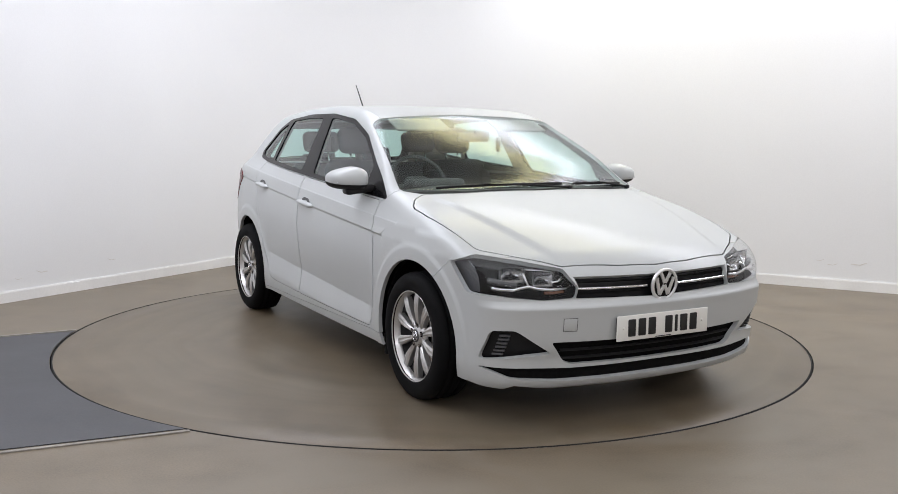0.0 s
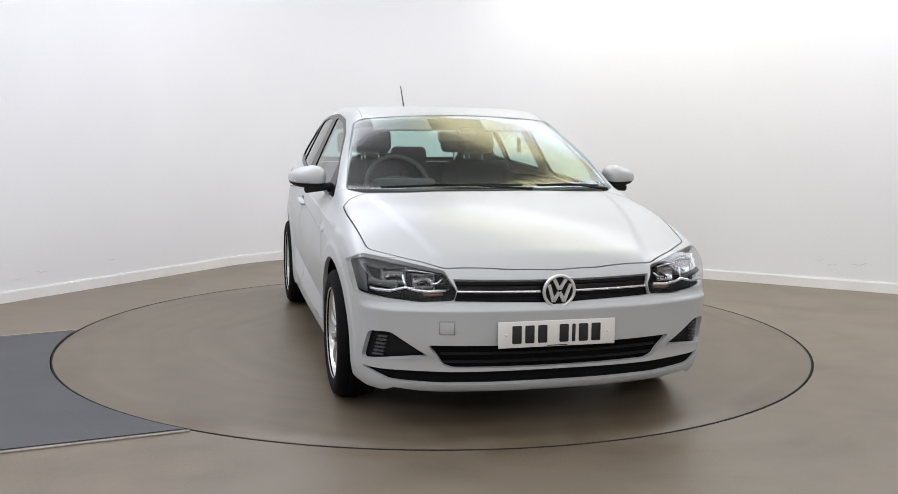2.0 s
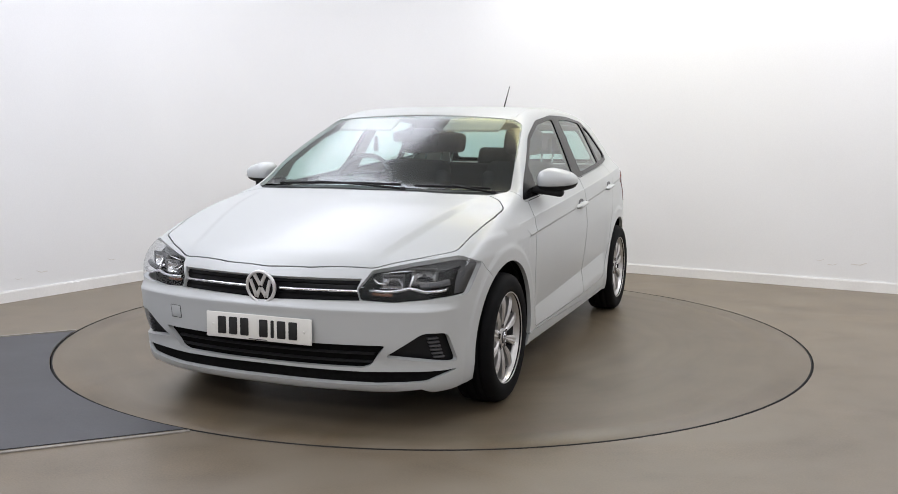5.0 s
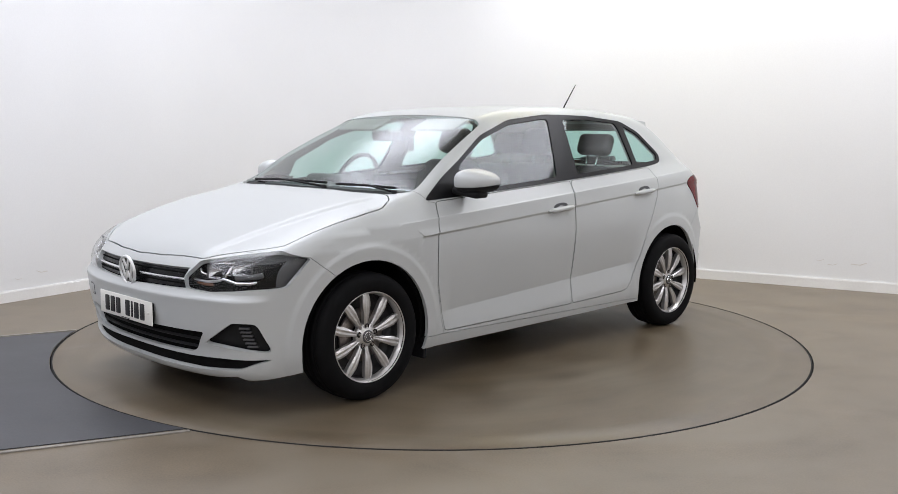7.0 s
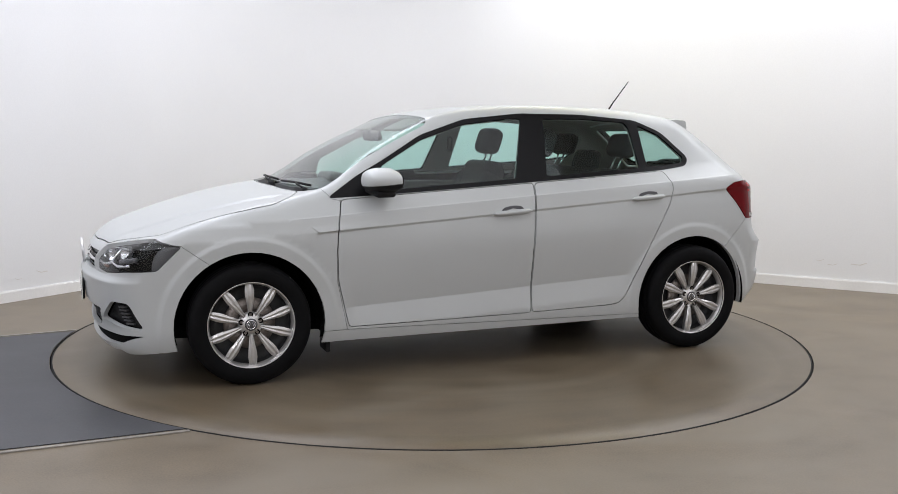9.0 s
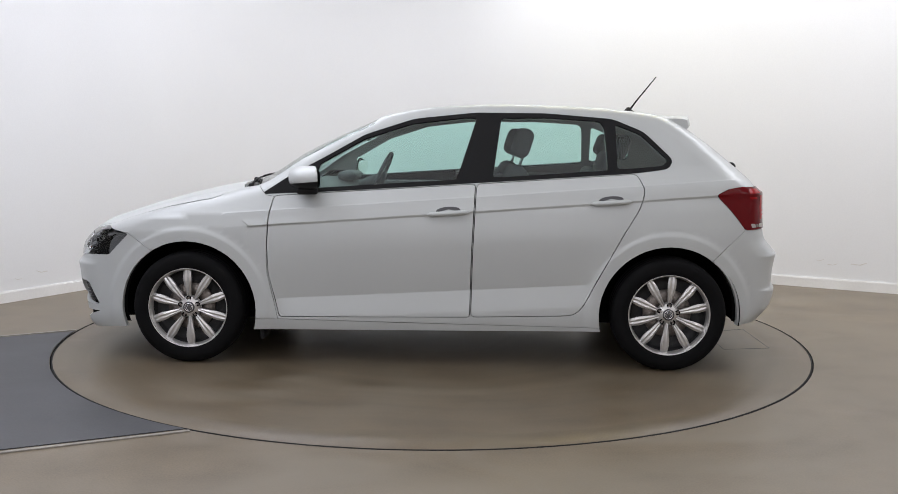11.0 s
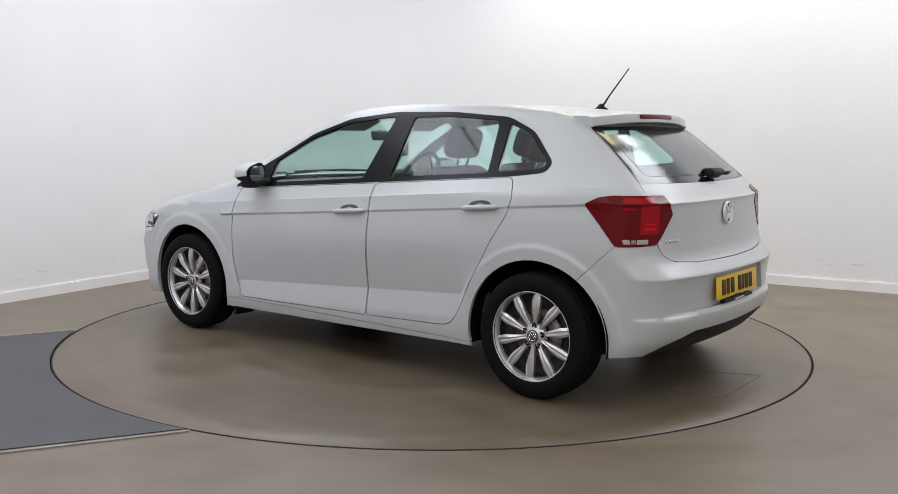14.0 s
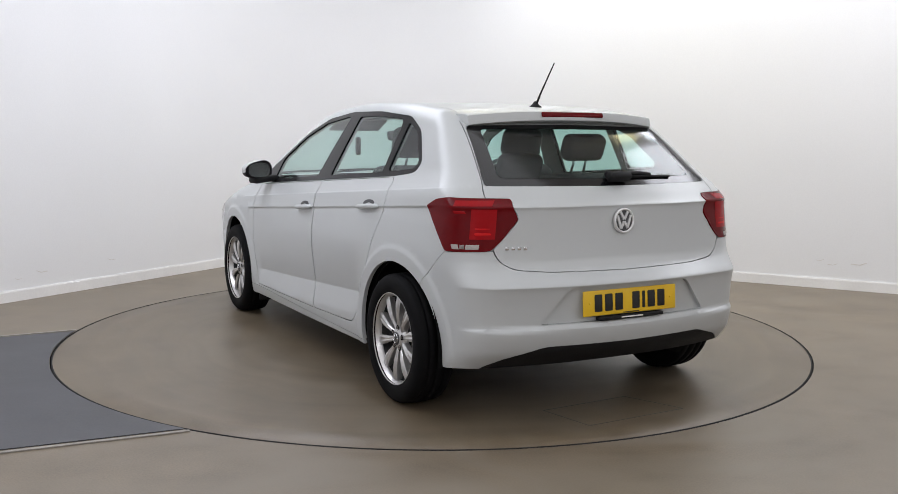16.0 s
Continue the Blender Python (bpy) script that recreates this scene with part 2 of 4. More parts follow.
outer = [bm.verts.new((v.co.x * 7, v.co.y * 7, 0)) for v in ring]
for i in range(N):
    j = (i + 1) % N
    bm.faces.new((ring[i], outer[i], outer[j], ring[j]))
    bm.faces.new((deep[i], ring[i], ring[j], deep[j])).material_index = 1
bm.faces.new(deep).material_index = 1
tagged(part("floor", bm, [FLOOR, GAP], smooth=False), "worn brown-grey resin studio floor", "floor", kind="structure")

bm = bmesh.new()
v = [bm.verts.new((p.x, p.y, CEIL + h)) for h in (0, 0.15) for p in quad]
for f in ((3, 2, 1, 0), (4, 5, 6, 7), (0, 1, 5, 4), (1, 2, 6, 5), (2, 3, 7, 6), (3, 0, 4, 7)):
    bm.faces.new([v[i] for i in f])
tagged(part("ceiling", bm, CEILING, smooth=False), "plain white painted studio ceiling", "ceiling", kind="structure")

# the drive-on lane, up to the turntable's rim
lane_a, lane_b = Vector((-2.274, -0.007)), Vector((-1.033, -2.008))
way_a, way_b = Vector((-0.887, -0.461)), Vector((-0.922, -0.387))


def lane(r0, cut_a, cut_b, z, far=5.0):
    """A flat strip from the rim outwards between the two edges, moved in by cut."""
    out = []
    a0, a1 = math.atan2(lane_a.y, lane_a.x), math.atan2(lane_b.y, lane_b.x)
    a0 = a0 + 2 * math.pi if a0 < 0 else a0
    a1 = a1 + 2 * math.pi if a1 < 0 else a1
    for i in range(33):
        a = a0 + cut_a / r0 + (a1 - a0 - (cut_a + cut_b) / r0) * i / 32
        out.append((r0 * math.cos(a), r0 * math.sin(a), z))
    p, q = Vector(out[0]), Vector(out[-1])
    out += [q + Vector((*way_b, 0)) * far, p + Vector((*way_a, 0)) * far]
    return out


def slab(pts, h):
    bm = bmesh.new()
    up = [bm.verts.new(p) for p in pts]
    down = [bm.verts.new((p[0], p[1], p[2] - h)) for p in pts]
    bm.faces.new(up)
    for i in range(len(pts)):
        j = (i + 1) % len(pts)
        bm.faces.new((up[j], up[i], down[i], down[j]))
    bmesh.ops.recalc_face_normals(bm, faces=bm.faces[:])
    return bm


mat_ob = tagged(part("floor_lane", slab(lane(TABLE_RADIUS + GAP_W + 0.002, 0.03, 0.03, 0.005), 0.004), MAT, smooth=False), "blue-grey painted drive-on lane set in the floor", "floor lane", kind="structure")
for name, p, w, side in (("lane_line_1", lane_a, way_a, 1), ("lane_line_2", lane_b, way_b, -1)):
    p = p.normalized() * (TABLE_RADIUS + GAP_W + 0.004)
    n = Vector((w.y, -w.x)) * 0.020 * side
    a, b, c, d = p, p + w * 5, p + w * 5 + n, p + n * 1.0
    tagged(part(name, slab([(q.x, q.y, 0.006) for q in (a, b, c, d)], 0.005), LINE, smooth=False), "thin pale line along the lane's edge", "floor line", kind="structure")

# unseen ceiling lamps, added to light the walls, the car and the turntable
def ceiling_lamp(a, b, w, d, power, colour):
    base = new("ceiling_lamp")
    base.matrix_world = Matrix.Translation(room(a, b, CEIL)) @ pose(0, 0, 0, 0, 0, TURN_ROOM)
    tagged(base, "unseen ceiling light panel, its place and power assumed", "ceiling lamp", "ceiling lamps")
    for x0, x1, y0, y1 in ((-w / 2 - 0.03, w / 2 + 0.03, d / 2, d / 2 + 0.03), (-w / 2 - 0.03, w / 2 + 0.03, -d / 2 - 0.03, -d / 2),
                           (w / 2, w / 2 + 0.03, -d / 2, d / 2), (-w / 2 - 0.03, -w / 2, -d / 2, d / 2)):
        part("frame", box(x0, x1, y0, y1, -0.10, 0.0, 0.004), SKIRT, base, smooth=False)
    lamp(a, b, w, d, power, colour)


for a, b, w, d, power, colour in LAMPS:
    ceiling_lamp(a, b, w, d, power, colour)

# scuffs low on the walls
for i, (a, b, z, s) in enumerate(((3.55, 0, 0.19, 0.05), (3.75, 0, 0.16, 0.03), (2.9, 0, 0.21, 0.04), (0, 5.05, 0.20, 0.04), (0, 5.25, 0.215, 0.06), (0, 4.95, 0.23, 0.03))):
    p = room(a, b, z)
    inward = (ALONG_R if b == 0 else ALONG_L).to_3d()
    along = (ALONG_L if b == 0 else ALONG_R).to_3d()
    pts = [p + inward * 0.003 + along * (s * u) + Vector((0, 0, s * w)) for u, w in ((-1, -0.05), (0.2, -0.12), (1, 0.25), (0.9, 0.32), (0.1, 0.0), (-0.9, 0.08))]
    bm = bmesh.new()
    bm.faces.new([bm.verts.new(q) for q in pts])
    tagged(part("scuff_mark", bm, SCUFF, smooth=False), "faint brown scuff low on the white wall", "scuff mark", "wall scuffs", kind="structure")

# ---- the turntable ----
turntable = new("turntable")
tagged(turntable, "round flush turntable of worn brown-grey resin", "turntable")
disc = [(0.0, 0.0)] + [(TABLE_RADIUS * k / 12, 0.0) for k in range(1, 12)] + [(TABLE_RADIUS - 0.004, 0.0), (TABLE_RADIUS, -0.004), (TABLE_RADIUS, -0.06)]
part("disc", lathe(disc, "z", 160), TABLE, turntable)
# black cover over the disc's edge, painted as the dark of the gap
part("rim", lathe([(TABLE_RADIUS - 0.007, -0.0002), (TABLE_RADIUS - 0.006, 0.0010), (TABLE_RADIUS + 0.001, 0.0006), (TABLE_RADIUS + 0.0015, -0.06)], "z", 160), GAP, turntable, "thin black ring that darkens the turntable's gap")


# ---- the car's skin as a function of place: x ahead, y to the left, z up, metres, ground at 0 ----
def curve(*pts):
    """A smooth line through a few (place, value) pairs."""
    px = np.array([p[0] for p in pts], float)
    py = np.array([p[1] for p in pts], float)
    s = np.diff(py) / np.diff(px)
    m = np.concatenate([[s[0]], np.where(s[:-1] * s[1:] > 0, 2 * s[:-1] * s[1:] / (s[:-1] + s[1:] + 1e-12), 0), [s[-1]]])

    def at(v):
        v = np.asarray(v, float)
        i = np.clip(np.searchsorted(px, v) - 1, 0, len(px) - 2)
        h = px[i + 1] - px[i]
        u = np.clip((v - px[i]) / h, 0, 1)
        a = (1 + 2 * u) * (1 - u) ** 2 * py[i] + u * (1 - u) ** 2 * h * m[i] + u * u * (3 - 2 * u) * py[i + 1] + u * u * (u - 1) * h * m[i + 1]
        return a + np.where(v < px[0], (v - px[0]) * m[0], 0) + np.where(v > px[-1], (v - px[-1]) * m[-1], 0)
    return at


def ease(a, b, v):
    u = np.clip((np.asarray(v, float) - a) / (b - a), 0, 1)
    return u * u * (3 - 2 * u)


def smax(a, b, k):
    h = np.maximum(k - np.abs(a - b), 0) / k
    return np.maximum(a, b) + h * h * k * 0.25


TOP = curve((-2.1, 1.17), (-1.7, 1.305), (-1.5, 1.350), (-1.2, 1.388), (-0.8, 1.417), (-0.4, 1.425), (0.0, 1.405), (0.25, 1.365),
            (0.45, 1.287), (0.75, 1.145), (1.02, 0.985), (1.10, 0.962), (1.3, 0.925), (1.6, 0.850), (1.85, 0.770), (2.0, 0.712), (2.15, 0.63))
TOP_CROWN = curve((-2.0, 0.04), (-1.4, 0.035), (-0.9, 0.020), (-0.2, 0.016), (0.4, 0.012), (0.95, 0.010), (1.2, 0.014), (1.5, 0.028), (1.75, 0.050), (1.9, 0.062))
TOP_BOW = curve((-1.9, 0.0), (-0.6, 0.0), (0.4, 0.17), (1.0, 0.23), (1.3, 0.12), (1.7, 0.0))
NOSE = curve((0.08, 1.84), (0.145, 1.93), (0.175, 2.000), (0.215, 2.022), (0.30, 2.030), (0.36, 2.050), (0.505, 2.069), (0.526, 2.072), (0.533, 2.068), (0.558, 2.047), (0.62, 2.043), (0.70, 2.012), (0.80, 1.95), (1.0, 1.7))
TAIL = curve((0.15, -1.80), (0.25, -1.88), (0.34, -1.955), (0.425, -1.975), (0.440, -1.958), (0.52, -1.962), (0.600, -1.974), (0.612, -1.978), (0.618, -1.974), (0.650, -1.945), (0.685, -1.918), (0.72, -1.904), (0.88, -1.887),
             (0.930, -1.8845), (0.945, -1.8880), (0.951, -1.8800), (0.96, -1.868), (1.0, -1.830), (1.03, -1.800), (1.30, -1.475), (1.40, -1.36), (1.6, -1.15))
WIDE = curve((-2.0, 0.67), (-1.85, 0.755), (-1.6, 0.815), (-1.3, 0.845), (-0.8, 0.858), (0.0, 0.864), (0.6, 0.863), (1.2, 0.858), (1.6, 0.836), (1.9, 0.792), (2.05, 0.74))
SIDE = curve((0.08, -0.09), (0.15, -0.050), (0.20, -0.026), (0.28, -0.012), (0.36, -0.010), (0.55, -0.004), (0.70, 0.0), (0.84, -0.010), (0.92, -0.022))
HOOD_EDGE = curve((0.9, 0.62), (1.3, 0.57), (1.9, 0.44))
AXLE_F, AXLE_R, HUB_Z, ARCH = 1.289, -1.296, 0.297, 0.370


def crease_z(x):
    return 0.826 - 0.0745 * np.asarray(x)


def belt_z(x):
    return 0.957 - 0.052 * np.asarray(x)


def fold_z(x):
    return 0.408 - 0.058 * np.asarray(x)


def wedge_x(up):
    """Where the wedge on the fender begins, at a height over the crease."""
    return 0.955 + 1.15 * np.clip(up, 0, 0.036)


def side_y(x, z):
    """Half width of the side at x, z."""
    x, z = np.asarray(x, float), np.asarray(z, float)
    c, b, q = crease_z(x), belt_z(x), fold_z(x)
    y = WIDE(x) + SIDE(np.minimum(z, 0.92)) - SIDE(np.maximum(np.minimum(z, 0.92), c)) + SIDE(c)
    # the shoulder: an undercut below the crease, above it a lean up to the windows with a second edge
    up, down = np.maximum(z - c, 0), np.maximum(c - z, 0)
    doors = ease(0.97, 0.94, x) * ease(-1.62, -1.50, x)
    y = y - 0.0055 * doors * np.clip(down / 0.010, 0, 1) * np.clip(1 - (down - 0.010) / 0.17, 0, 1) ** 1.5
    y = y - 0.20 * np.minimum(up, 0.074) - 0.9 * np.clip(up - 0.074, 0, 0.006) - 0.54 * np.clip(up - 0.080, 0, b - c - 0.080)
    # the crease begins on the fender as a small raised wedge, cut off at a slant
    y = y + 0.0055 * ease(0.0, 0.014, wedge_x(z - c) - x) * ease(0.60, 0.86, x) * np.clip(1 - up / 0.036, 0, 1) * np.clip(z - c + 0.004, 0, 0.004) / 0.004
    over = np.maximum(z - b, 0)
    y = y - 0.47 * over - 0.10 * over * over - 0.03 * ease(-0.4, -1.3, x) * ease(0, 0.14, z - b + 0.07)
    # the fold along the foot of the doors
    foot = ease(0.86, 0.74, x) * ease(-0.94, -0.82, x)
    y = y - 0.020 * foot * np.where(z > q, np.clip(1 - (z - q) / 0.28, 0, 1) ** 1.7, np.clip(1 - (q - z) / 0.115, 0, 1))
    for ax in (AXLE_F, AXLE_R):
        r = np.hypot(x - ax, z - HUB_Z)
        y = y + 0.0065 * ease(ARCH + 0.086, ARCH + 0.052, r)
    return y


def skin(p):
    """Below 0 inside the car's skin, above 0 outside."""
    x, y, z = p[..., 0], np.abs(p[..., 1]), p[..., 2]
    side = y - side_y(x, z)
    top = z - TOP(x + TOP_BOW(x) * y * y) + TOP_CROWN(x) * (y / 0.7) ** 2
    # two soft edges along the hood
    top = top + 0.011 * ease(0.0, 0.055, y - HOOD_EDGE(x)) * ease(1.0, 1.15, x) * ease(2.05, 1.75, x)
    front = x - NOSE(z) + 0.172 * (y / 0.8) ** 2.4
    rear = TAIL(z) + 0.13 * (y / 0.8) ** 2.4 - x
    a = smax(side, top * 0.9, 0.045 + 0.017 * ease(1.0, 1.3, z))
    b = smax(a, front, 0.10)
    return smax(b, rear, 0.10 + 0.04 * ease(0.97, 1.12, z))


def onto(p, way, span):
    """Moves points p along way (both arrays) until they meet the skin from outside; span: how far at most."""
    lo, hi = np.zeros(len(p)), np.full(len(p), float(span))
    steps = np.linspace(0, 1, 90)
    f = skin(p[None] + way[None] * (span * steps)[:, None, None])
    first = np.argmax(f < 0, axis=0)
    hi = steps[first] * span
    lo = steps[np.maximum(first - 1, 0)] * span
    for _ in range(20):
        mid = (lo + hi) / 2
        out = skin(p + way * mid[:, None]) > 0
        lo, hi = np.where(out, mid, lo), np.where(out, hi, mid)
    return p + way * hi[:, None]


def slope(p):
    """The outward direction of the skin at points p."""
    e = 0.0016
    g = np.stack([skin(p + d) - skin(p - d) for d in np.eye(3) * e], -1)
    return g / (np.linalg.norm(g, axis=-1, keepdims=True) + 1e-12)


def settle(p):
    """Brings points near the skin onto it."""
    for _ in range(3):
        e = 0.003
        g = np.stack([skin(p + d) - skin(p - d) for d in np.eye(3) * e], -1) / (2 * e)
        p = p - g * (skin(p) / (np.sum(g * g, -1) + 1e-9))[:, None]
    return p


# ---- the car: one skin, scored along its shut lines and taken apart into panels ----
car = new("car")
tagged(car, "silver-white five-door hatchback car standing on the turntable", "car")

NX, NY, NZ = 150, 36, 56
BX0, BX1, BY, BZ0, BZ1 = -2.1, 2.15, 0.95, 0.04, 1.55


def rough_skin():
    """Half of the skin (y over 0): a box drawn in onto it."""
    xs, ys, zs = np.linspace(BX0, BX1, NX), np.linspace(0, BY, NY), np.linspace(BZ0, BZ1, NZ)
    sheets = []
    for u, v, fn in ((xs, zs, lambda a, b: (a, a * 0 + BY, b)), (xs, ys, lambda a, b: (a, b, a * 0 + BZ1)),
                     (ys, zs, lambda a, b: (a * 0 + BX1, a, b)), (ys, zs, lambda a, b: (a * 0 + BX0, a, b))):
        a, b = np.meshgrid(u, v, indexing="ij")
        sheets.append((np.stack(fn(a.ravel(), b.ravel()), -1), len(u), len(v)))
    index, pts, faces = {}, [], []
    for p, n, m in sheets:
        ids = []
        for q in p:
            k = (round(q[0], 4), round(q[1], 4), round(q[2], 4))
            if k not in index:
                index[k] = len(pts)
                pts.append(q)
            ids.append(index[k])
        faces += [(ids[i * m + j], ids[(i + 1) * m + j], ids[(i + 1) * m + j + 1], ids[i * m + j + 1]) for i in range(n - 1) for j in range(m - 1)]
    pts = np.array(pts)
    core = np.stack([np.clip(pts[:, 0], -1.5, 1.5) * 0.85, pts[:, 1] * 0, np.full(len(pts), 0.55)], -1)
    w = core - pts
    return onto(pts, w / np.linalg.norm(w, axis=1)[:, None], 2.6), faces


def corners(pts, r, steps=4):
    """A closed outline with its corners rounded."""
    out, n = [], len(pts)
    pts = [Vector(p) for p in pts]
    for i in range(n):
        a, b, c = pts[i - 1], pts[i], pts[(i + 1) % n]
        ra, rc = min(r, (a - b).length * 0.45), min(r, (c - b).length * 0.45)
        p, q = b + (a - b).normalized() * ra, b + (c - b).normalized() * rc
        for k in range(steps + 1):
            u = k / steps
            out.append(p * (1 - u) ** 2 + b * 2 * u * (1 - u) + q * u * u)
    return out


SIDEWAYS, AHEAD, BACK, UP = Vector((0, 1, 0)), Vector((1, 0, 0)), Vector((-1, 0, 0)), Vector((0, 0, 1))
LAMP_F, LAMP_R, FOG = Vector((1, 0.75, 0)).normalized(), Vector((-1, 0.85, 0)).normalized(), Vector((1, 0.6, 0)).normalized()


def side_line(*p):
    return [(a, 0, b) for a, b in p]


def end_line(*p):
    return [(0, a, b) for a, b in p]


def top_line(*p):
    return [(a, b, 0) for a, b in p]


# name, direction it is seen from, outline, corner radius, least facing
OUTLINES = (
    ("sill", SIDEWAYS, side_line((1.0, 0.254), (-1.05, 0.226), (-1.05, 0.0), (1.0, 0.0)), 0.0, -2),
    ("fender", SIDEWAYS, side_line((0.80, 0.25), (0.853, 0.50), (0.855, 0.66), (0.845, 0.80), (0.823, 0.911), (0.865, 0.918), (0.96, 1.02), (1.6, 1.02), (1.9, 0.7), (1.5, 0.25), (1.0, 0.25)), 0.0, -2),
    ("roof", UP, top_line((0.262, -0.1), (0.268, 0.40), (0.285, 0.548), (0.0, 0.530), (-1.30, 0.515), (-1.44, 0.49), (-1.46, -0.1)), 0.02, 0.3),
    ("front_bumper", SIDEWAYS, side_line((1.42, 0.565), (1.615, 0.706), (2.4, 0.80), (2.4, 0.0), (1.3, 0.0), (1.3, 0.45)), 0.0, -2),
    ("rear_bumper", SIDEWAYS, side_line((-1.44, 0.515), (-1.695, 0.762), (-2.4, 0.762), (-2.4, 0.0), (-1.3, 0.0), (-1.3, 0.42)), 0.0, -2),
    ("hood", UP, top_line((1.998, -0.1), (1.998, 0.0), (1.986, 0.20), (1.937, 0.470), (1.83, 0.618), (1.702, 0.755), (1.50, 0.772), (1.30, 0.786), (1.15, 0.782), (1.06, 0.73), (1.01, 0.655), (1.065, 0.45), (1.100, 0.0), (1.10, -0.1)), 0.03, 0.15),
    ("cowl", UP, top_line((1.096, -0.1), (1.096, 0.0), (1.061, 0.45), (1.006, 0.655), (0.925, 0.728), (0.88, 0.70), (0.97, 0.45), (1.02, 0.0), (1.02, -0.1)), 0.01, 0.1),
    ("windscreen", UP, top_line((1.045, -0.1), (1.045, 0.0), (1.010, 0.40), (0.912, 0.732), (0.60, 0.672), (0.300, 0.606), (0.278, 0.54), (0.270, 0.0), (0.27, -0.1)), 0.02, 0.1),
    ("window_frame", SIDEWAYS, side_line((0.892, 0.922), (0.73, 1.030), (0.565, 1.118), (0.345, 1.245), (0.08, 1.332), (-0.26, 1.368), (-0.64, 1.366), (-1.00, 1.338), (-1.165, 1.270), (-1.315, 1.122), (-1.29, 1.075), (-1.125, 1.052), (-0.26, 0.993), (0.50, 0.942)), 0.035, 0.15),
    ("front_side_window", SIDEWAYS, side_line((0.600, 0.957), (0.585, 1.085), (0.345, 1.222), (0.085, 1.306), (-0.20, 1.340), (-0.262, 1.338), (-0.160, 1.010)), 0.02, 0.15),
    ("rear_side_window", SIDEWAYS, side_line((-0.352, 1.022), (-0.395, 1.340), (-0.64, 1.343), (-0.925, 1.326), (-0.95, 1.295), (-0.965, 1.064)), 0.02, 0.15),
    ("quarter_window", SIDEWAYS, side_line((-1.015, 1.072), (-1.012, 1.310), (-1.145, 1.256), (-1.285, 1.122), (-1.262, 1.092), (-1.115, 1.076)), 0.02, 0.15),
    ("front_door", SIDEWAYS, side_line((0.792, 0.262), (0.848, 0.50), (0.853, 0.66), (0.843, 0.80), (0.820, 0.916), (0.50, 0.938), (-0.262, 0.989), (-0.245, 0.613), (-0.238, 0.276)), 0.02, 0.15),
    ("rear_door", SIDEWAYS, side_line((-0.242, 0.277), (-0.249, 0.613), (-0.266, 0.989), (-1.120, 1.048), (-1.158, 0.960), (-1.130, 0.865), (-1.05, 0.735), (-0.925, 0.505), (-0.845, 0.345), (-0.80, 0.298), (-0.74, 0.290)), 0.03, 0.15),
    ("headlight", LAMP_F, ((1.604, 0.829, 0.702), (1.703, 0.757, 0.742), (1.83, 0.618, 0.718), (1.940, 0.466, 0.686), (1.998, 0.425, 0.614), (2.005, 0.440, 0.568), (1.955, 0.565, 0.561), (1.85, 0.735, 0.580), (1.72, 0.81, 0.583)), 0.015, 0.1),
    ("grille", AHEAD, end_line((-0.1, 0.648), (0.0, 0.648), (0.438, 0.654), (0.425, 0.612), (0.440, 0.566), (0.0, 0.556), (-0.1, 0.556)), 0.0, 0.2),
    ("lower_grille", AHEAD, end_line((-0.1, 0.376), (0.545, 0.380), (0.478, 0.292), (0.44, 0.279), (-0.1, 0.277)), 0.012, 0.2),
    ("lip_slot", AHEAD, end_line((-0.1, 0.264), (0.0, 0.264), (0.45, 0.261), (0.66, 0.267), (0.798, 0.270), (0.70, 0.224), (0.50, 0.204), (0.0, 0.206), (-0.1, 0.206)), 0.012, 0.05),
    ("fog_recess", FOG, ((1.850, 0.768, 0.432), (1.925, 0.690, 0.436), (1.972, 0.535, 0.328), (1.779, 0.789, 0.302)), 0.025, 0.05),
    ("tailgate", BACK, end_line((-0.1, 0.662), (0.0, 0.662), (0.40, 0.668), (0.555, 0.682), (0.612, 0.715), (0.640, 0.77), (0.600, 0.90), (0.650, 0.990), (0.625, 1.05), (0.555, 1.29), (0.535, 1.36), (0.50, 1.45), (-0.1, 1.45)), 0.03, 0.15),
    ("rear_frit", BACK, end_line((-0.1, 1.305), (0.525, 1.295), (0.545, 1.28), (0.622, 1.034), (0.0, 1.028), (-0.1, 1.028)), 0.015, 0.15),
    ("rear_window", BACK, end_line((-0.1, 1.285), (0.475, 1.28), (0.490, 1.265), (0.545, 1.066), (0.0, 1.060), (-0.1, 1.060)), 0.03, 0.15),
    ("plate_recess", BACK, end_line((-0.1, 0.606), (0.0, 0.606), (0.315, 0.602), (0.345, 0.58), (0.46, 0.446), (0.0, 0.444), (-0.1, 0.444)), 0.02, 0.15),
    ("tail_light", LAMP_R, ((-1.550, 0.812, 0.943), (-1.61, 0.795, 0.975), (-1.67, 0.772, 0.985), (-1.805, 0.540, 0.980), (-1.842, 0.522, 0.895), (-1.838, 0.610, 0.800), (-1.828, 0.652, 0.762), (-1.69, 0.793, 0.757)), 0.015, 0.05),
    ("diffuser", BACK, end_line((-0.1, 0.345), (0.0, 0.345), (0.43, 0.350), (0.60, 0.302), (0.69, 0.252), (0.69, 0.0), (-0.1, 0.0)), 0.03, 0.05),
)
FOOT = ((2.3, 0.164), (1.90, 0.168), (1.64, 0.188), (0.95, 0.188), (-0.95, 0.205), (-1.50, 0.232), (-1.75, 0.252), (-2.3, 0.262))


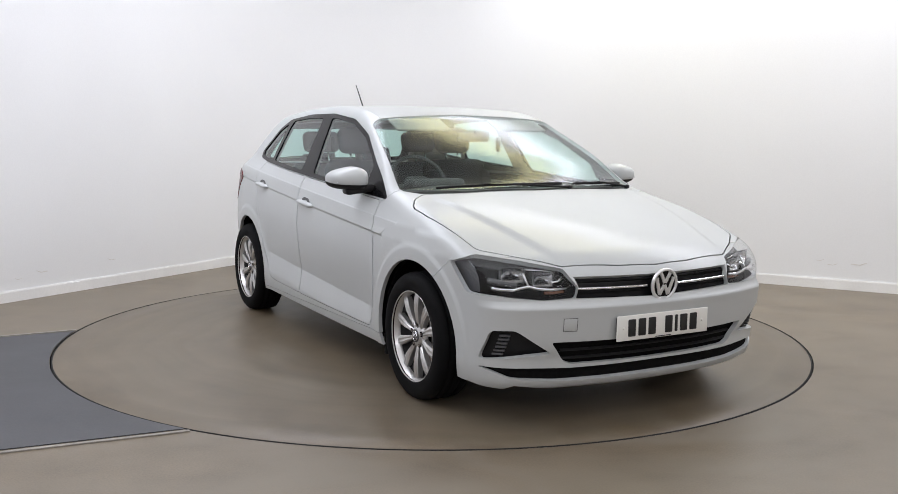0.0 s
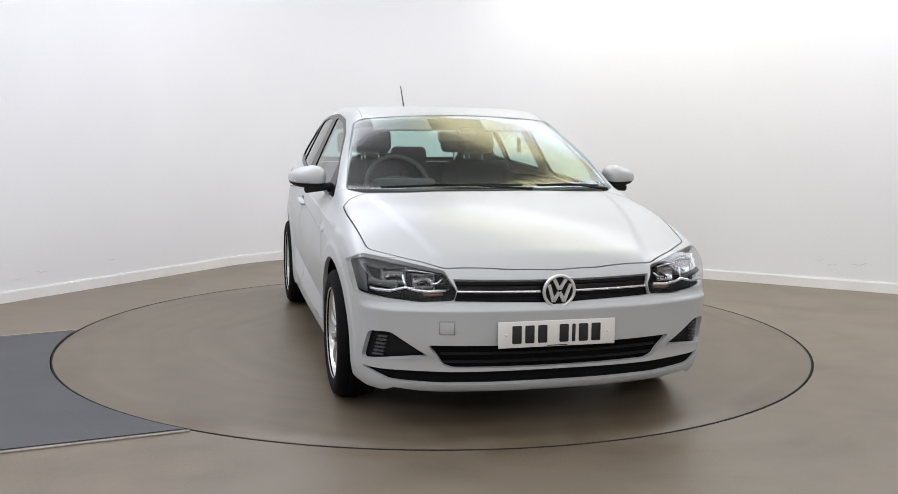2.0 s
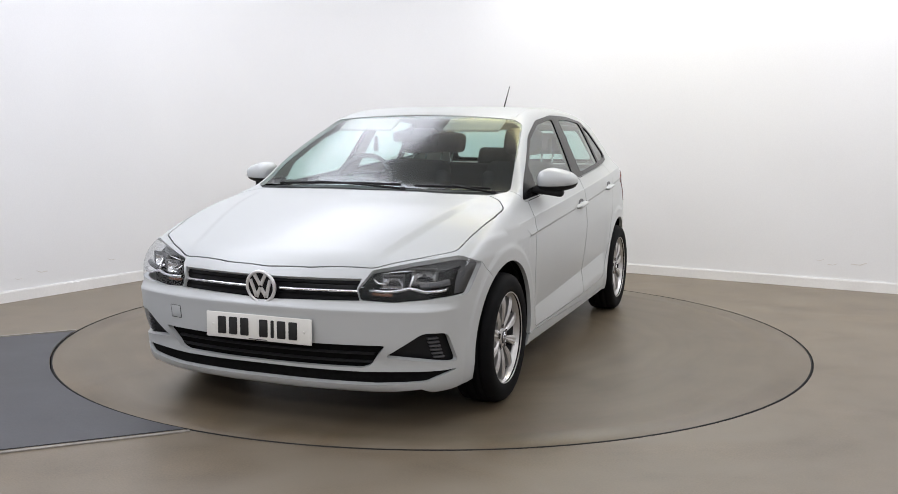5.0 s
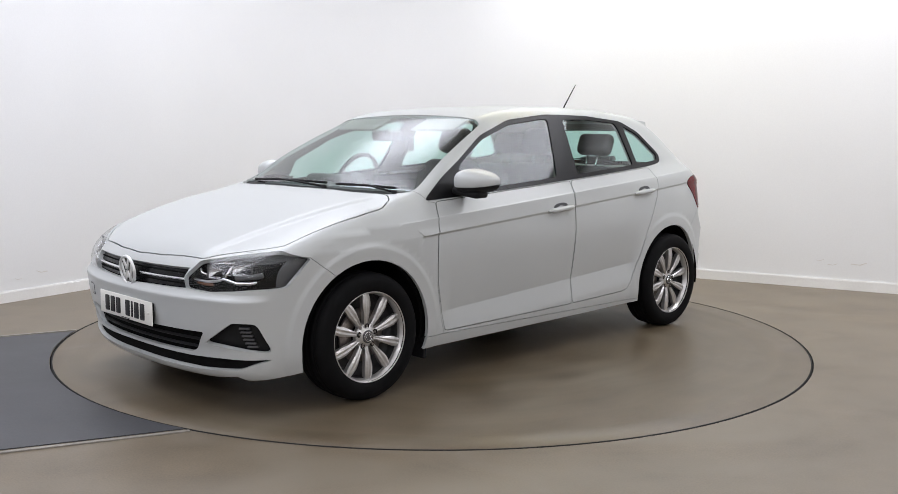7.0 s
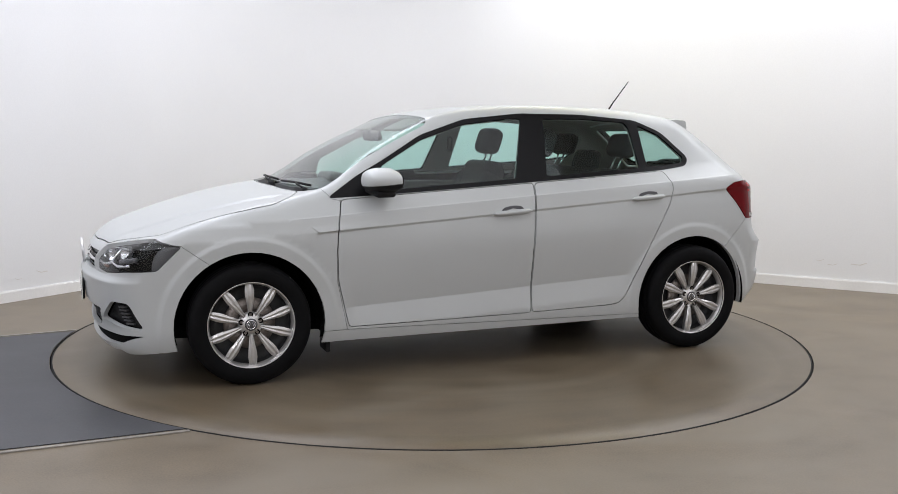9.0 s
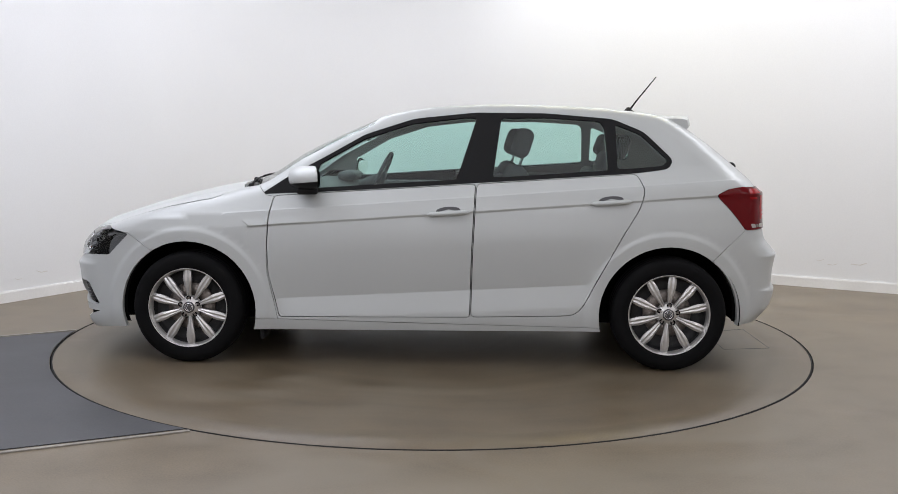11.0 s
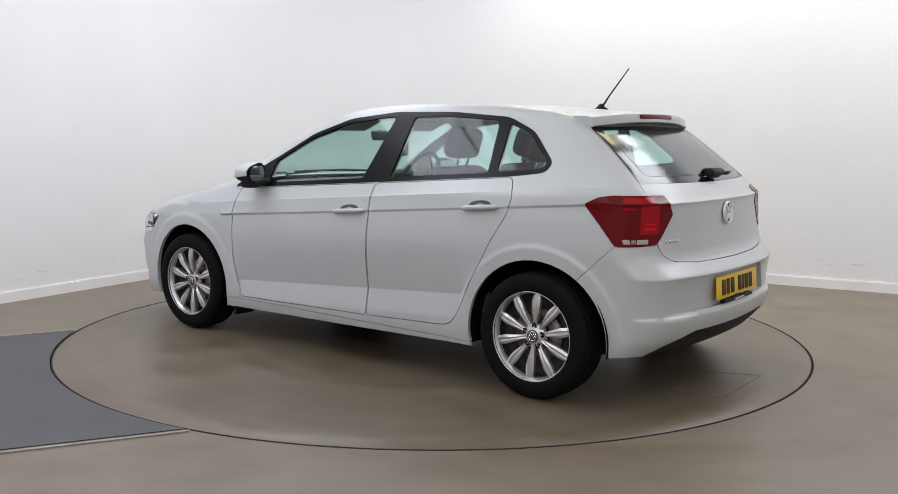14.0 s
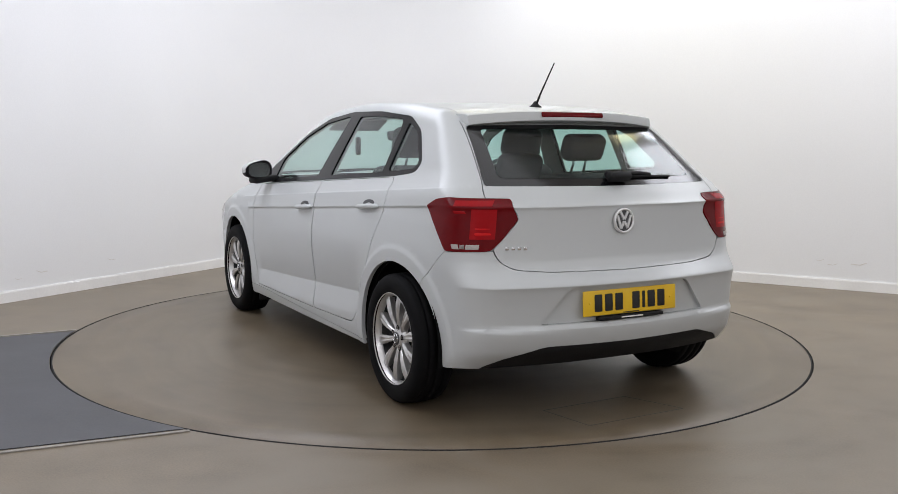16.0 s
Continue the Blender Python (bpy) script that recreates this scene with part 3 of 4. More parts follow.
def score(bm, line, w, facing, closed=True):
    """Cuts the faces along a line, seen along w."""
    line = [Vector(p) for p in line]
    line = [p - w * p.dot(w) for p in line]
    e1 = w.orthogonal().normalized()
    e2 = w.cross(e1)
    flat = [(p.dot(e1), p.dot(e2)) for p in line]
    lo = [min(p[k] for p in flat) - 0.05 for k in (0, 1)]
    hi = [max(p[k] for p in flat) + 0.05 for k in (0, 1)]
    near = []
    for f in bm.faces:
        if f.normal.dot(w) > facing:
            c = f.calc_center_median()
            if lo[0] < c.dot(e1) < hi[0] and lo[1] < c.dot(e2) < hi[1]:
                near.append(f)
    for i in range(len(line) if closed else len(line) - 1):
        a, b = line[i], line[(i + 1) % len(line)]
        d = b - a
        length = d.length
        if length < 1e-5:
            continue
        d /= length
        n = d.cross(w).normalized()
        geom = []
        for f in near:
            s = [(v.co - a).dot(n) for v in f.verts]
            if max(s) > 1e-5 and min(s) < -1e-5:
                u = [(v.co - a).dot(d) for v in f.verts]
                if max(u) > 0 and min(u) < length:
                    geom.append(f)
        if not geom:
            continue
        edges = {e for f in geom for e in f.edges}
        verts = {v for f in geom for v in f.verts}
        made = bmesh.ops.bisect_plane(bm, geom=geom + list(edges) + list(verts), dist=2e-5, plane_co=a, plane_no=n)
        fresh = [g for g in made["geom"] if isinstance(g, bmesh.types.BMFace)]
        near = list({*[f for f in near if f.is_valid], *fresh})


def inside(px, py, poly):
    x, y = np.array([p[0] for p in poly]), np.array([p[1] for p in poly])
    hit = np.zeros(len(px), bool)
    j = len(poly) - 1
    for i in range(len(poly)):
        if abs(y[i] - y[j]) > 1e-12:
            hit ^= ((y[i] > py) != (y[j] > py)) & (px < (x[j] - x[i]) * (py - y[i]) / (y[j] - y[i]) + x[i])
        j = i
    return hit


pts, quads = rough_skin()
bm = bmesh.new()
bv = [bm.verts.new(p) for p in pts]
for q in quads:
    if len({tuple(np.round(pts[i], 6)) for i in q}) == 4:
        bm.faces.new([bv[i] for i in q])
bm.normal_update()
out = slope(np.array([f.calc_center_median() for f in bm.faces]))
for f, n in zip(bm.faces[:], out):
    if f.normal.dot(Vector(n)) < 0:
        f.normal_flip()
score(bm, side_line(*FOOT), SIDEWAYS, -2, closed=False)
foot_x, foot_z = [p[0] for p in FOOT[::-1]], [p[1] for p in FOOT[::-1]]
gone = []
for f in bm.faces:
    c = f.calc_center_median()
    if c.z < np.interp(c.x, foot_x, foot_z):
        gone.append(f)
bmesh.ops.delete(bm, geom=gone, context="FACES")
for ax in (AXLE_F, AXLE_R):
    score(bm, side_line(*[(ax + ARCH * math.cos(2 * math.pi * i / 48), HUB_Z + ARCH * math.sin(2 * math.pi * i / 48)) for i in range(48)]), SIDEWAYS, -2)
bmesh.ops.delete(bm, geom=[f for f in bm.faces if f.calc_center_median().y > 0.4 and min(
    (f.calc_center_median().xz - Vector((ax, HUB_Z))).length for ax in (AXLE_F, AXLE_R)) < ARCH - 0.0005], context="FACES")
for ax in (AXLE_F, AXLE_R):
    for r in (0.020, 0.052, 0.060, 0.067, 0.074, 0.082):
        score(bm, side_line(*[(ax + (ARCH + r) * math.cos(math.pi * i / 20), HUB_Z + (ARCH + r) * math.sin(math.pi * i / 20)) for i in range(21)]), SIDEWAYS, 0.3, closed=False)
for lift in (0.003, -0.001, -0.009, -0.013):
    score(bm, side_line(*[(x, crease_z(x) + lift) for x in np.linspace(1.05, -1.62, 12)]), SIDEWAYS, 0.2, closed=False)
for lift in (-0.115, -0.004, 0.004):
    score(bm, side_line(*[(x, fold_z(x) + lift) for x in np.linspace(0.86, -0.94, 8)]), SIDEWAYS, 0.2, closed=False)
for lift in (0.072, 0.076, 0.082):
    score(bm, side_line(*[(x, crease_z(x) + lift) for x in np.linspace(1.05, -1.62, 12)]), SIDEWAYS, 0.2, closed=False)
for back in (-0.002, 0.007, 0.016):
    score(bm, side_line(*[(float(wedge_x(u)) - back, float(crease_z(0.97)) + u) for u in (-0.012, 0.0, 0.036, 0.046)]), SIDEWAYS, 0.2, closed=False)
score(bm, side_line(*[(x, crease_z(x) + 0.037) for x in np.linspace(1.0, 0.6, 5)]), SIDEWAYS, 0.2, closed=False)
for lift in (0.0,):
    score(bm, side_line(*[(x, belt_z(x) + lift) for x in np.linspace(0.86, -1.66, 10)]), SIDEWAYS, 0.2, closed=False)
for lift in (-0.004, 0.03, 0.058):
    score(bm, top_line(*[(x, float(HOOD_EDGE(x)) + lift) for x in np.linspace(1.02, 1.95, 10)]), UP, 0.3, closed=False)
for z in (0.425, 0.440, 0.609, 0.6125, 0.618, 0.930, 0.942, 0.945, 0.951, 0.96):
    score(bm, end_line((-0.1, z), (0.85, z)), BACK, 0.1, closed=False)
for z in (0.524, 0.5265, 0.533, 0.556):
    score(bm, end_line((-0.1, z), (0.85, z)), AHEAD, 0.1, closed=False)
OUT2 = []
for name, w, line, r, facing in OUTLINES:
    line = corners(line, r) if r else [Vector(p) for p in line]
    OUT2.append((name, w, line, facing))
    score(bm, line, w, facing)
bm.normal_update()
bm.verts.index_update()
SKIN_P = np.array([v.co for v in bm.verts])
flat = np.abs(SKIN_P[:, 1]) < 1e-6
SKIN_P = settle(SKIN_P)
SKIN_P[flat, 1] = 0
SKIN_N = slope(SKIN_P)
SKIN_N[flat, 1] = 0
SKIN_F = [[v.index for v in f.verts] for f in bm.faces]
mids = np.array([f.calc_center_median() for f in bm.faces])
dirs = np.array([f.normal for f in bm.faces])
bm.free()
LABEL = np.array(["side_panel"] * len(SKIN_F), dtype="U24")
for name, w, line, facing in OUT2:
    e1 = w.orthogonal().normalized()
    e2 = w.cross(e1)
    hit = inside(mids @ np.array(e1), mids @ np.array(e2), [(p.dot(e1), p.dot(e2)) for p in line]) & (dirs @ np.array(w) > facing)
    if name in ("front_door", "rear_door"):
        hit &= np.isin(LABEL, ["side_panel", "fender", "sill"])
    if name == "tailgate":
        hit &= np.isin(LABEL, ["side_panel", "rear_bumper", "roof"]) & ((mids[:, 2] < 1.3) | (mids[:, 0] < -1.36))
    if name == "fender":
        hit &= mids[:, 1] > 0.3
    LABEL[hit] = name


def panel(name, names, surface, parent=None, half=0, gap=0.0016, lift=0.0, skirt=0.014, push=(0, 0, 0), label=""):
    """Takes the faces of some labels off the skin as one panel. half: 1 left, -1 right, 0 both sides joined."""
    pick = [SKIN_F[i] for i in np.flatnonzero(np.isin(LABEL, names))]
    ids = sorted({i for f in pick for i in f})
    at = {v: k for k, v in enumerate(ids)}
    P, N = SKIN_P[ids].copy(), SKIN_N[ids].copy()
    F = [[at[i] for i in f] for f in pick]
    if half == -1:
        P[:, 1] *= -1
        N[:, 1] *= -1
        F = [f[::-1] for f in F]
    elif half == 0:
        mid = np.abs(P[:, 1]) < 1e-5
        twin = np.arange(len(P))
        extra = np.flatnonzero(~mid)
        twin[extra] = len(P) + np.arange(len(extra))
        F = F + [[int(twin[i]) for i in f[::-1]] for f in F]
        P = np.concatenate([P, P[extra] * [1, -1, 1]])
        N = np.concatenate([N, N[extra] * [1, -1, 1]])
    seen = {}
    for f in F:
        for a, b in zip(f, f[1:] + f[:1]):
            seen.setdefault((min(a, b), max(a, b)), []).append((a, b, f))
    rim = [v[0] for v in seen.values() if len(v) == 1]
    shift = np.zeros_like(P)
    for a, b, f in rim:
        n = N[a] + N[b]
        d = np.cross(n, P[b] - P[a])
        d /= np.linalg.norm(d) + 1e-12
        shift[a] += d
        shift[b] += d
    size = np.linalg.norm(shift, axis=1, keepdims=True)
    P = P + np.where(size > 0, shift / (size + 1e-12), 0) * gap + N * lift + np.array(push)
    verts, faces = P.tolist(), [list(f) for f in F]
    low = {}
    for a, b, f in rim:
        for k in (a, b):
            if k not in low:
                low[k] = len(verts)
                verts.append((P[k] - N[k] * skirt).tolist())
        faces.append([b, a, low[a], low[b]])
    me = from_data(name, verts, faces)
    loops = []
    for k, poly in enumerate(me.polygons):
        if k < len(F):
            loops += [N[i] for i in F[k]]
        else:
            loops += [tuple(poly.normal)] * 4
    me.normals_split_custom_set([tuple(float(c) for c in n) for n in loops])
    return part(name, me, surface, parent if parent is not None else car, label)


panel("roof", ["roof"], PAINT, gap=0.0008)
panel("hood", ["hood"], PAINT, gap=0.0055, skirt=0.03)
front_bumper = panel("front_bumper", ["front_bumper"], PAINT, gap=0.0010, skirt=0.022)
rear_bumper = panel("rear_bumper", ["rear_bumper"], PAINT, gap=0.0012, skirt=0.022)
tailgate = panel("tailgate", ["tailgate"], PAINT, gap=0.0032, skirt=0.02)
panel("cowl", ["cowl"], PLASTIC, gap=0.0, lift=-0.012, label="black plastic scuttle below the windscreen")
windscreen = panel("windscreen", ["windscreen"], SCREEN, gap=0.001, lift=-0.003, skirt=0.004, label="clear greenish windscreen")
panel("rear_frit", ["rear_frit"], FRIT, tailgate, gap=0.001, lift=-0.003, skirt=0.004, label="black border of the rear window")
panel("plate_recess", ["plate_recess"], PAINT, rear_bumper, gap=0.0, skirt=0.0, push=(0.020, 0, 0))
rear_window = panel("rear_window", ["rear_window"], DARKPANE, tailgate, gap=0.001, lift=-0.003, skirt=0.004, label="tinted rear window")
grille = panel("grille", ["grille"], BLACK, gap=0, push=(-0.025, 0, 0), label="gloss black upper grille")
lower_grille = panel("lower_grille", ["lower_grille"], LINER, front_bumper, gap=0, push=(-0.035, 0, 0), label="black lower air intake")
panel("lip_slot", ["lip_slot"], LINER, front_bumper, gap=0, push=(-0.022, 0, 0.002), label="black slot above the bumper lip")
panel("diffuser", ["diffuser"], PLASTIC, rear_bumper, gap=0.0, push=(0.004, 0, 0), label="black plastic lower rear valance")
for ob in (windscreen, rear_window):
    ob.visible_shadow = False
DOORS, HEAD, TAILS = {}, {}, {}
for s in (1, -1):
    panel("side_panel", ["side_panel"], PAINT, half=s, gap=0.0012, skirt=0.02)
    panel("sill", ["sill"], PAINT, half=s, gap=0.0022)
    panel("fender", ["fender"], PAINT, half=s, gap=0.0014, skirt=0.02)
    fd = DOORS["f", s] = panel("front_door", ["front_door"], PAINT, half=s, gap=0.0032, skirt=0.02)
    rd = DOORS["r", s] = panel("rear_door", ["rear_door"], PAINT, half=s, gap=0.0032, skirt=0.02)
    panel("window_frame", ["window_frame"], BLACK, half=s, gap=0.0, lift=0.001, skirt=0.012, label="black window surround and pillar")
    for nm, owner in (("front_side_window", fd), ("rear_side_window", rd), ("quarter_window", car)):
        panel(nm, [nm], PANE, owner, half=s, gap=0.0, lift=-0.004, skirt=0.002, label="green-tinted side window").visible_shadow = False
    hl = HEAD[s] = panel("headlight", ["headlight"], LENS, half=s, gap=0.001, lift=0.001, skirt=0.004, label="clear headlight lens over chrome reflectors")
    hl.visible_shadow = False
    panel("lamp_housing", ["headlight"], LAMPBOX, hl, half=s, gap=-0.002, lift=-0.0, skirt=0.0, push=(-0.085, -0.030 * s, 0))
    panel("fog_recess", ["fog_recess"], PLASTIC, front_bumper, half=s, gap=0, push=(-0.03, -0.022 * s, 0), label="black recess in the bumper corner")
    TAILS[s] = panel("tail_light", ["tail_light"], [DEEPRED], half=s, gap=0.001, lift=0.004, skirt=0.02, label="red tail light with a clear lower strip")
# the cabin's lining: the same skin again, a little inside
GLASS = ["rear_frit", "windscreen", "rear_window", "front_side_window", "rear_side_window", "quarter_window"]
upper = np.flatnonzero((mids[:, 2] > 1.0) & ~np.isin(LABEL, GLASS))
keep = LABEL.copy()
roofish = (mids[:, 2] > 1.0) & ~np.isin(LABEL, GLASS)
LABEL = np.where(np.isin(keep, GLASS), keep, np.where(roofish, "lining", "shield"))
panel("headlining", ["lining"], PALE, gap=0.0, lift=-0.022, skirt=0.0, label="pale grey roof and pillar lining")
panel("inner_shell", ["shield"], LINER, gap=0.0, lift=-0.055, skirt=0.0, label="dark inner body shell")
LABEL = keep


# ---- wheels ----
def spoke_bm():
    """One leaf-shaped spoke with a raised middle ridge, pointing up."""
    rows = ((0.034, 0.010, -0.020), (0.070, 0.0110, -0.012), (0.110, 0.0165, -0.005), (0.145, 0.0220, -0.003), (0.165, 0.0232, -0.004), (0.190, 0.0205, -0.007), (0.208, 0.0170, -0.010))
    bm = bmesh.new()
    rings = []
    for r, w, y in rows:
        rings.append([bm.verts.new(c) for c in ((-w, y - 0.007, r), (-w * 0.45, y - 0.001, r), (0, y - 0.0035, r), (w * 0.45, y - 0.001, r), (w, y - 0.007, r), (w * 0.8, y - 0.034, r), (-w * 0.8, y - 0.034, r))])
    for a, b in zip(rings, rings[1:]):
        for k in range(7):
            bm.faces.new((a[k], b[k], b[(k + 1) % 7], a[(k + 1) % 7]))
    bmesh.ops.recalc_face_normals(bm, faces=bm.faces[:])
    return bm


def disc_bm(r, depth, bevel, m=Matrix.Identity(4), n=24):
    bm = bmesh.new()
    bmesh.ops.create_cone(bm, cap_ends=True, segments=n, radius1=r, radius2=r - bevel, depth=depth, matrix=m @ pose(0, 0, 0, -90))
    return bm


def emblem(parent, m, r, back=BLACK):
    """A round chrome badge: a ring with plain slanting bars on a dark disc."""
    b = part("badge", lathe([(r, -0.004), (r, 0.004), (r * 0.96, 0.008), (r * 0.86, 0.008), (r * 0.82, 0.003), (r * 0.82, -0.002)], "y", 40, m), BADGE, parent, "round chrome badge")
    part("badge_disc", lathe([(0.0, 0.001), (r * 0.5, 0.0015), (r * 0.84, 0.001)], "y", 32, m), back, b)
    w = r * 0.115
    for x0, z0, x1, z1 in ((-0.36, 0.72, -0.02, 0.10), (0.36, 0.72, 0.02, 0.10), (-0.66, 0.42, -0.32, -0.62), (0.66, 0.42, 0.32, -0.62), (-0.32, -0.62, -0.02, -0.05), (0.32, -0.62, 0.02, -0.05)):
        a, c = Vector((x0 * r, 0, z0 * r)), Vector((x1 * r, 0, z1 * r))
        n = (c - a).normalized().cross(Vector((0, 1, 0))) * w
        bm = bmesh.new()
        low = [bm.verts.new(m @ (p + Vector((0, 0.001, 0)))) for p in (a + n, c + n, c - n, a - n)]
        top = [bm.verts.new(m @ (p * 0.99 + Vector((0, 0.006, 0)))) for p in (a + n * 0.8, c + n * 0.8, c - n * 0.8, a - n * 0.8)]
        bm.faces.new(top)
        for i in range(4):
            bm.faces.new((low[i], low[(i + 1) % 4], top[(i + 1) % 4], top[i]))
        bmesh.ops.recalc_face_normals(bm, faces=bm.faces[:])
        part("badge_bar", bm, BADGE, b, smooth=False)
    return b


TYRE = [(0.213, 0.010), (0.222, 0.016), (0.240, 0.020), (0.262, 0.021), (0.282, 0.016), (0.294, 0.006), (0.3005, -0.006), (0.3035, -0.020), (0.3035, -0.026), (0.298, -0.028), (0.298, -0.033),
        (0.304, -0.035), (0.3055, -0.065), (0.299, -0.067), (0.299, -0.074), (0.3055, -0.076), (0.3055, -0.108), (0.299, -0.110), (0.299, -0.117), (0.304, -0.119), (0.3005, -0.155), (0.282, -0.168), (0.24, -0.172), (0.213, -0.160)]
RIM = [(0.2005, -0.030), (0.204, -0.014), (0.209, -0.005), (0.2145, 0.004), (0.2175, 0.011), (0.2150, 0.014), (0.2110, 0.010)]
BACKING = [(0.2005, -0.028), (0.197, -0.060), (0.194, -0.075), (0.16, -0.082), (0.07, -0.085), (0.02, -0.080)]
spoke_mesh = None
WHEELS = ((AXLE_F, 1, 2.0), (AXLE_R, 1, -5.0), (AXLE_F, -1, 0.0), (AXLE_R, -1, 2.0))
for ax, s, turn in WHEELS:
    m = Matrix.Translation((ax, s * 0.845, 0.3045)) @ (Matrix.Identity(4) if s == 1 else pose(0, 0, 0, 0, 0, 180)) @ pose(0, 0, 0, 0, turn, 0)
    wheel = part("wheel", lathe(RIM, "y", 64), ALLOY, car, "silver multi-spoke alloy wheel with a black tyre")
    wheel.matrix_basis = m
    part("tyre", lathe(TYRE, "y", 72, closed=True), RUBBER, wheel, "black rubber tyre")
    part("barrel", lathe(BACKING, "y", 48), BARREL_SHADE, wheel)
    part("brake_disc", lathe([(0.06, -0.062), (0.065, -0.058), (0.128, -0.058), (0.130, -0.070)], "y", 40), STEEL, wheel, "rusty steel brake disc")
    if spoke_mesh is None:
        first = part("spoke", spoke_bm(), ALLOY, wheel, smooth=False)
        spoke_mesh = first.data
    else:
        first = new("spoke", spoke_mesh)
        first.parent = wheel
    for k in range(1, 10):
        o = new("spoke", spoke_mesh)
        o.parent = wheel
        o.matrix_basis = pose(0, 0, 0, 0, 36 * k, 0)
    part("hub", lathe([(0.062, -0.045), (0.060, -0.026), (0.050, -0.020), (0.040, -0.014), (0.034, -0.012), (0.030, -0.010)], "y", 40), ALLOY, wheel)
    cap = part("hub_cap", lathe([(0.031, -0.016), (0.031, -0.008), (0.028, -0.005), (0.0, -0.004)], "y", 32), POCKET, wheel, "grey hub cap with a round emblem")
    part("cap_ring", lathe([(0.024, -0.005), (0.023, -0.003), (0.021, -0.003), (0.020, -0.0045)], "y", 28), CHROME, wheel)
    for x0, z0, x1, z1 in ((-0.010, 0.015, 0.0, -0.002), (0.010, 0.015, 0.0, -0.002), (-0.016, 0.006, -0.006, -0.016), (0.016, 0.006, 0.006, -0.016)):
        part("cap_bar", tube([(x0, -0.0042, z0), (x1, -0.0042, z1)], 0.0016, 6), CHROME, wheel)
    for k in range(5):
        a = radians(72 * k + 18)
        c = Vector((0.050 * math.cos(a), -0.016, 0.050 * math.sin(a)))
        part("bolt_hole", lathe([(0.0135, 0.002), (0.0125, 0.003), (0.0115, 0.001), (0.0, -0.004)], "y", 16, Matrix.Translation(c)), LINER, wheel)
        part("wheel_bolt", disc_bm(0.008, 0.010, 0.002, Matrix.Translation(c), 6), STEEL, wheel, smooth=False)
    # the arch behind the tyre
    n, v, f = 40, [], []
    for i in range(n + 1):
        a = math.radians(-8 + 196 * i / n)
        for y in (0.30, 0.55, 0.815):
            rr = ARCH + (0.012 if y > 0.8 else 0.02)
            v.append((ax + rr * math.cos(a), s * y, HUB_Z + rr * math.sin(a)))
    for i in range(n):
        f += [(i * 3 + j, i * 3 + j + 1, i * 3 + j + 4, i * 3 + j + 3) for j in range(2)]
    c = len(v)
    v.append((ax, s * 0.30, HUB_Z))
    f += [(c, i * 3, i * 3 + 3) for i in range(n)]
    part("arch_liner", from_data("arch_liner", v, f), LINER, car, "black wheel arch liner")
for ax in (AXLE_F, AXLE_R):
    part("axle", tube([(ax, -0.75, 0.28), (ax, 0.75, 0.28)], 0.035, 10), LINER, car)
part("floor_pan", box(-1.62, 1.80, -0.62, 0.62, 0.21, 0.27, 0.02), LINER, car, "black underbody floor")
part("middle_floor", box(-0.90, 0.90, -0.79, 0.79, 0.20, 0.26, 0.02), LINER, car)
part("exhaust", tube([(-1.2, -0.45, 0.25), (-1.78, -0.45, 0.25)], 0.045, 12), LINER, car)
for s in (1, -1):
    for x, z in ((0.895, 0.11),):
        part("mud_flap", box(x - 0.012, x + 0.012, s * 0.74 - 0.07, s * 0.74 + 0.07, z + 0.02, z + 0.13, 0.006), PLASTIC, car, "small black mud flap")


# ---- door handles, mirrors ----
def on_side(x, z, s, off=0.0):
    return Vector((x, s * (float(side_y(x, z)) + off), z))


def strip_on_side(pts, s, half_h, off0, off1):
    """A rounded bar that follows the side."""
    ring = ((-1, 0.0), (-0.9, 0.7), (-0.5, 1.0), (0.5, 1.0), (0.9, 0.7), (1, 0.0))
    v, f = [], []
    for i, (x, z) in enumerate(pts):
        u = i / (len(pts) - 1)
        end = min(1.0, (4 * u * (1 - u)) ** 0.5 * 1.25 + 0.18)
        for h, d in ring:
            v.append(on_side(x, z + h * half_h * end, s, off0 + (off1 - off0) * d * (0.35 + 0.65 * end)))
    for i in range(len(pts) - 1):
        for k in range(5):
            q = (i * 6 + k, i * 6 + k + 1, i * 6 + 7 + k, i * 6 + 6 + k)
            f.append(q if s == 1 else q[::-1])
    f += [tuple(range(6)), tuple(range((len(pts) - 1) * 6, len(pts) * 6))]
    return from_data("strip", v, f)


for key, x0, x1, dz in (("f", -0.005, -0.232, 0.0), ("r", -0.868, -1.086, 0.0)):
    for s in (1, -1):
        xs = np.linspace(x0, x1, 13)
        zz = [float(crease_z(x)) - 0.001 for x in xs]
        h = part("door_handle", strip_on_side(list(zip(xs, zz)), s, 0.0135, -0.004, 0.030), PAINT, DOORS[key, s], "body-coloured pull handle")
        cx = (x0 + x1) / 2
        # no hollow here: a flat dark patch gives the finger recess its shade
        v = [on_side(cx, float(crease_z(cx)) + 0.020, s, 0.0015)]
        for i in range(13):
            a = math.pi * i / 12
            x = cx + 0.066 * math.cos(a)
            v.append(on_side(x, float(crease_z(x)) + 0.006 + 0.028 * math.sin(a) ** 0.7, s, 0.0015))
        part("grip_shade", from_data("grip_shade", v, [(0, i, i + 1) for i in range(1, 13)]), POCKET, h, "flat dark patch for the shade in the finger recess")

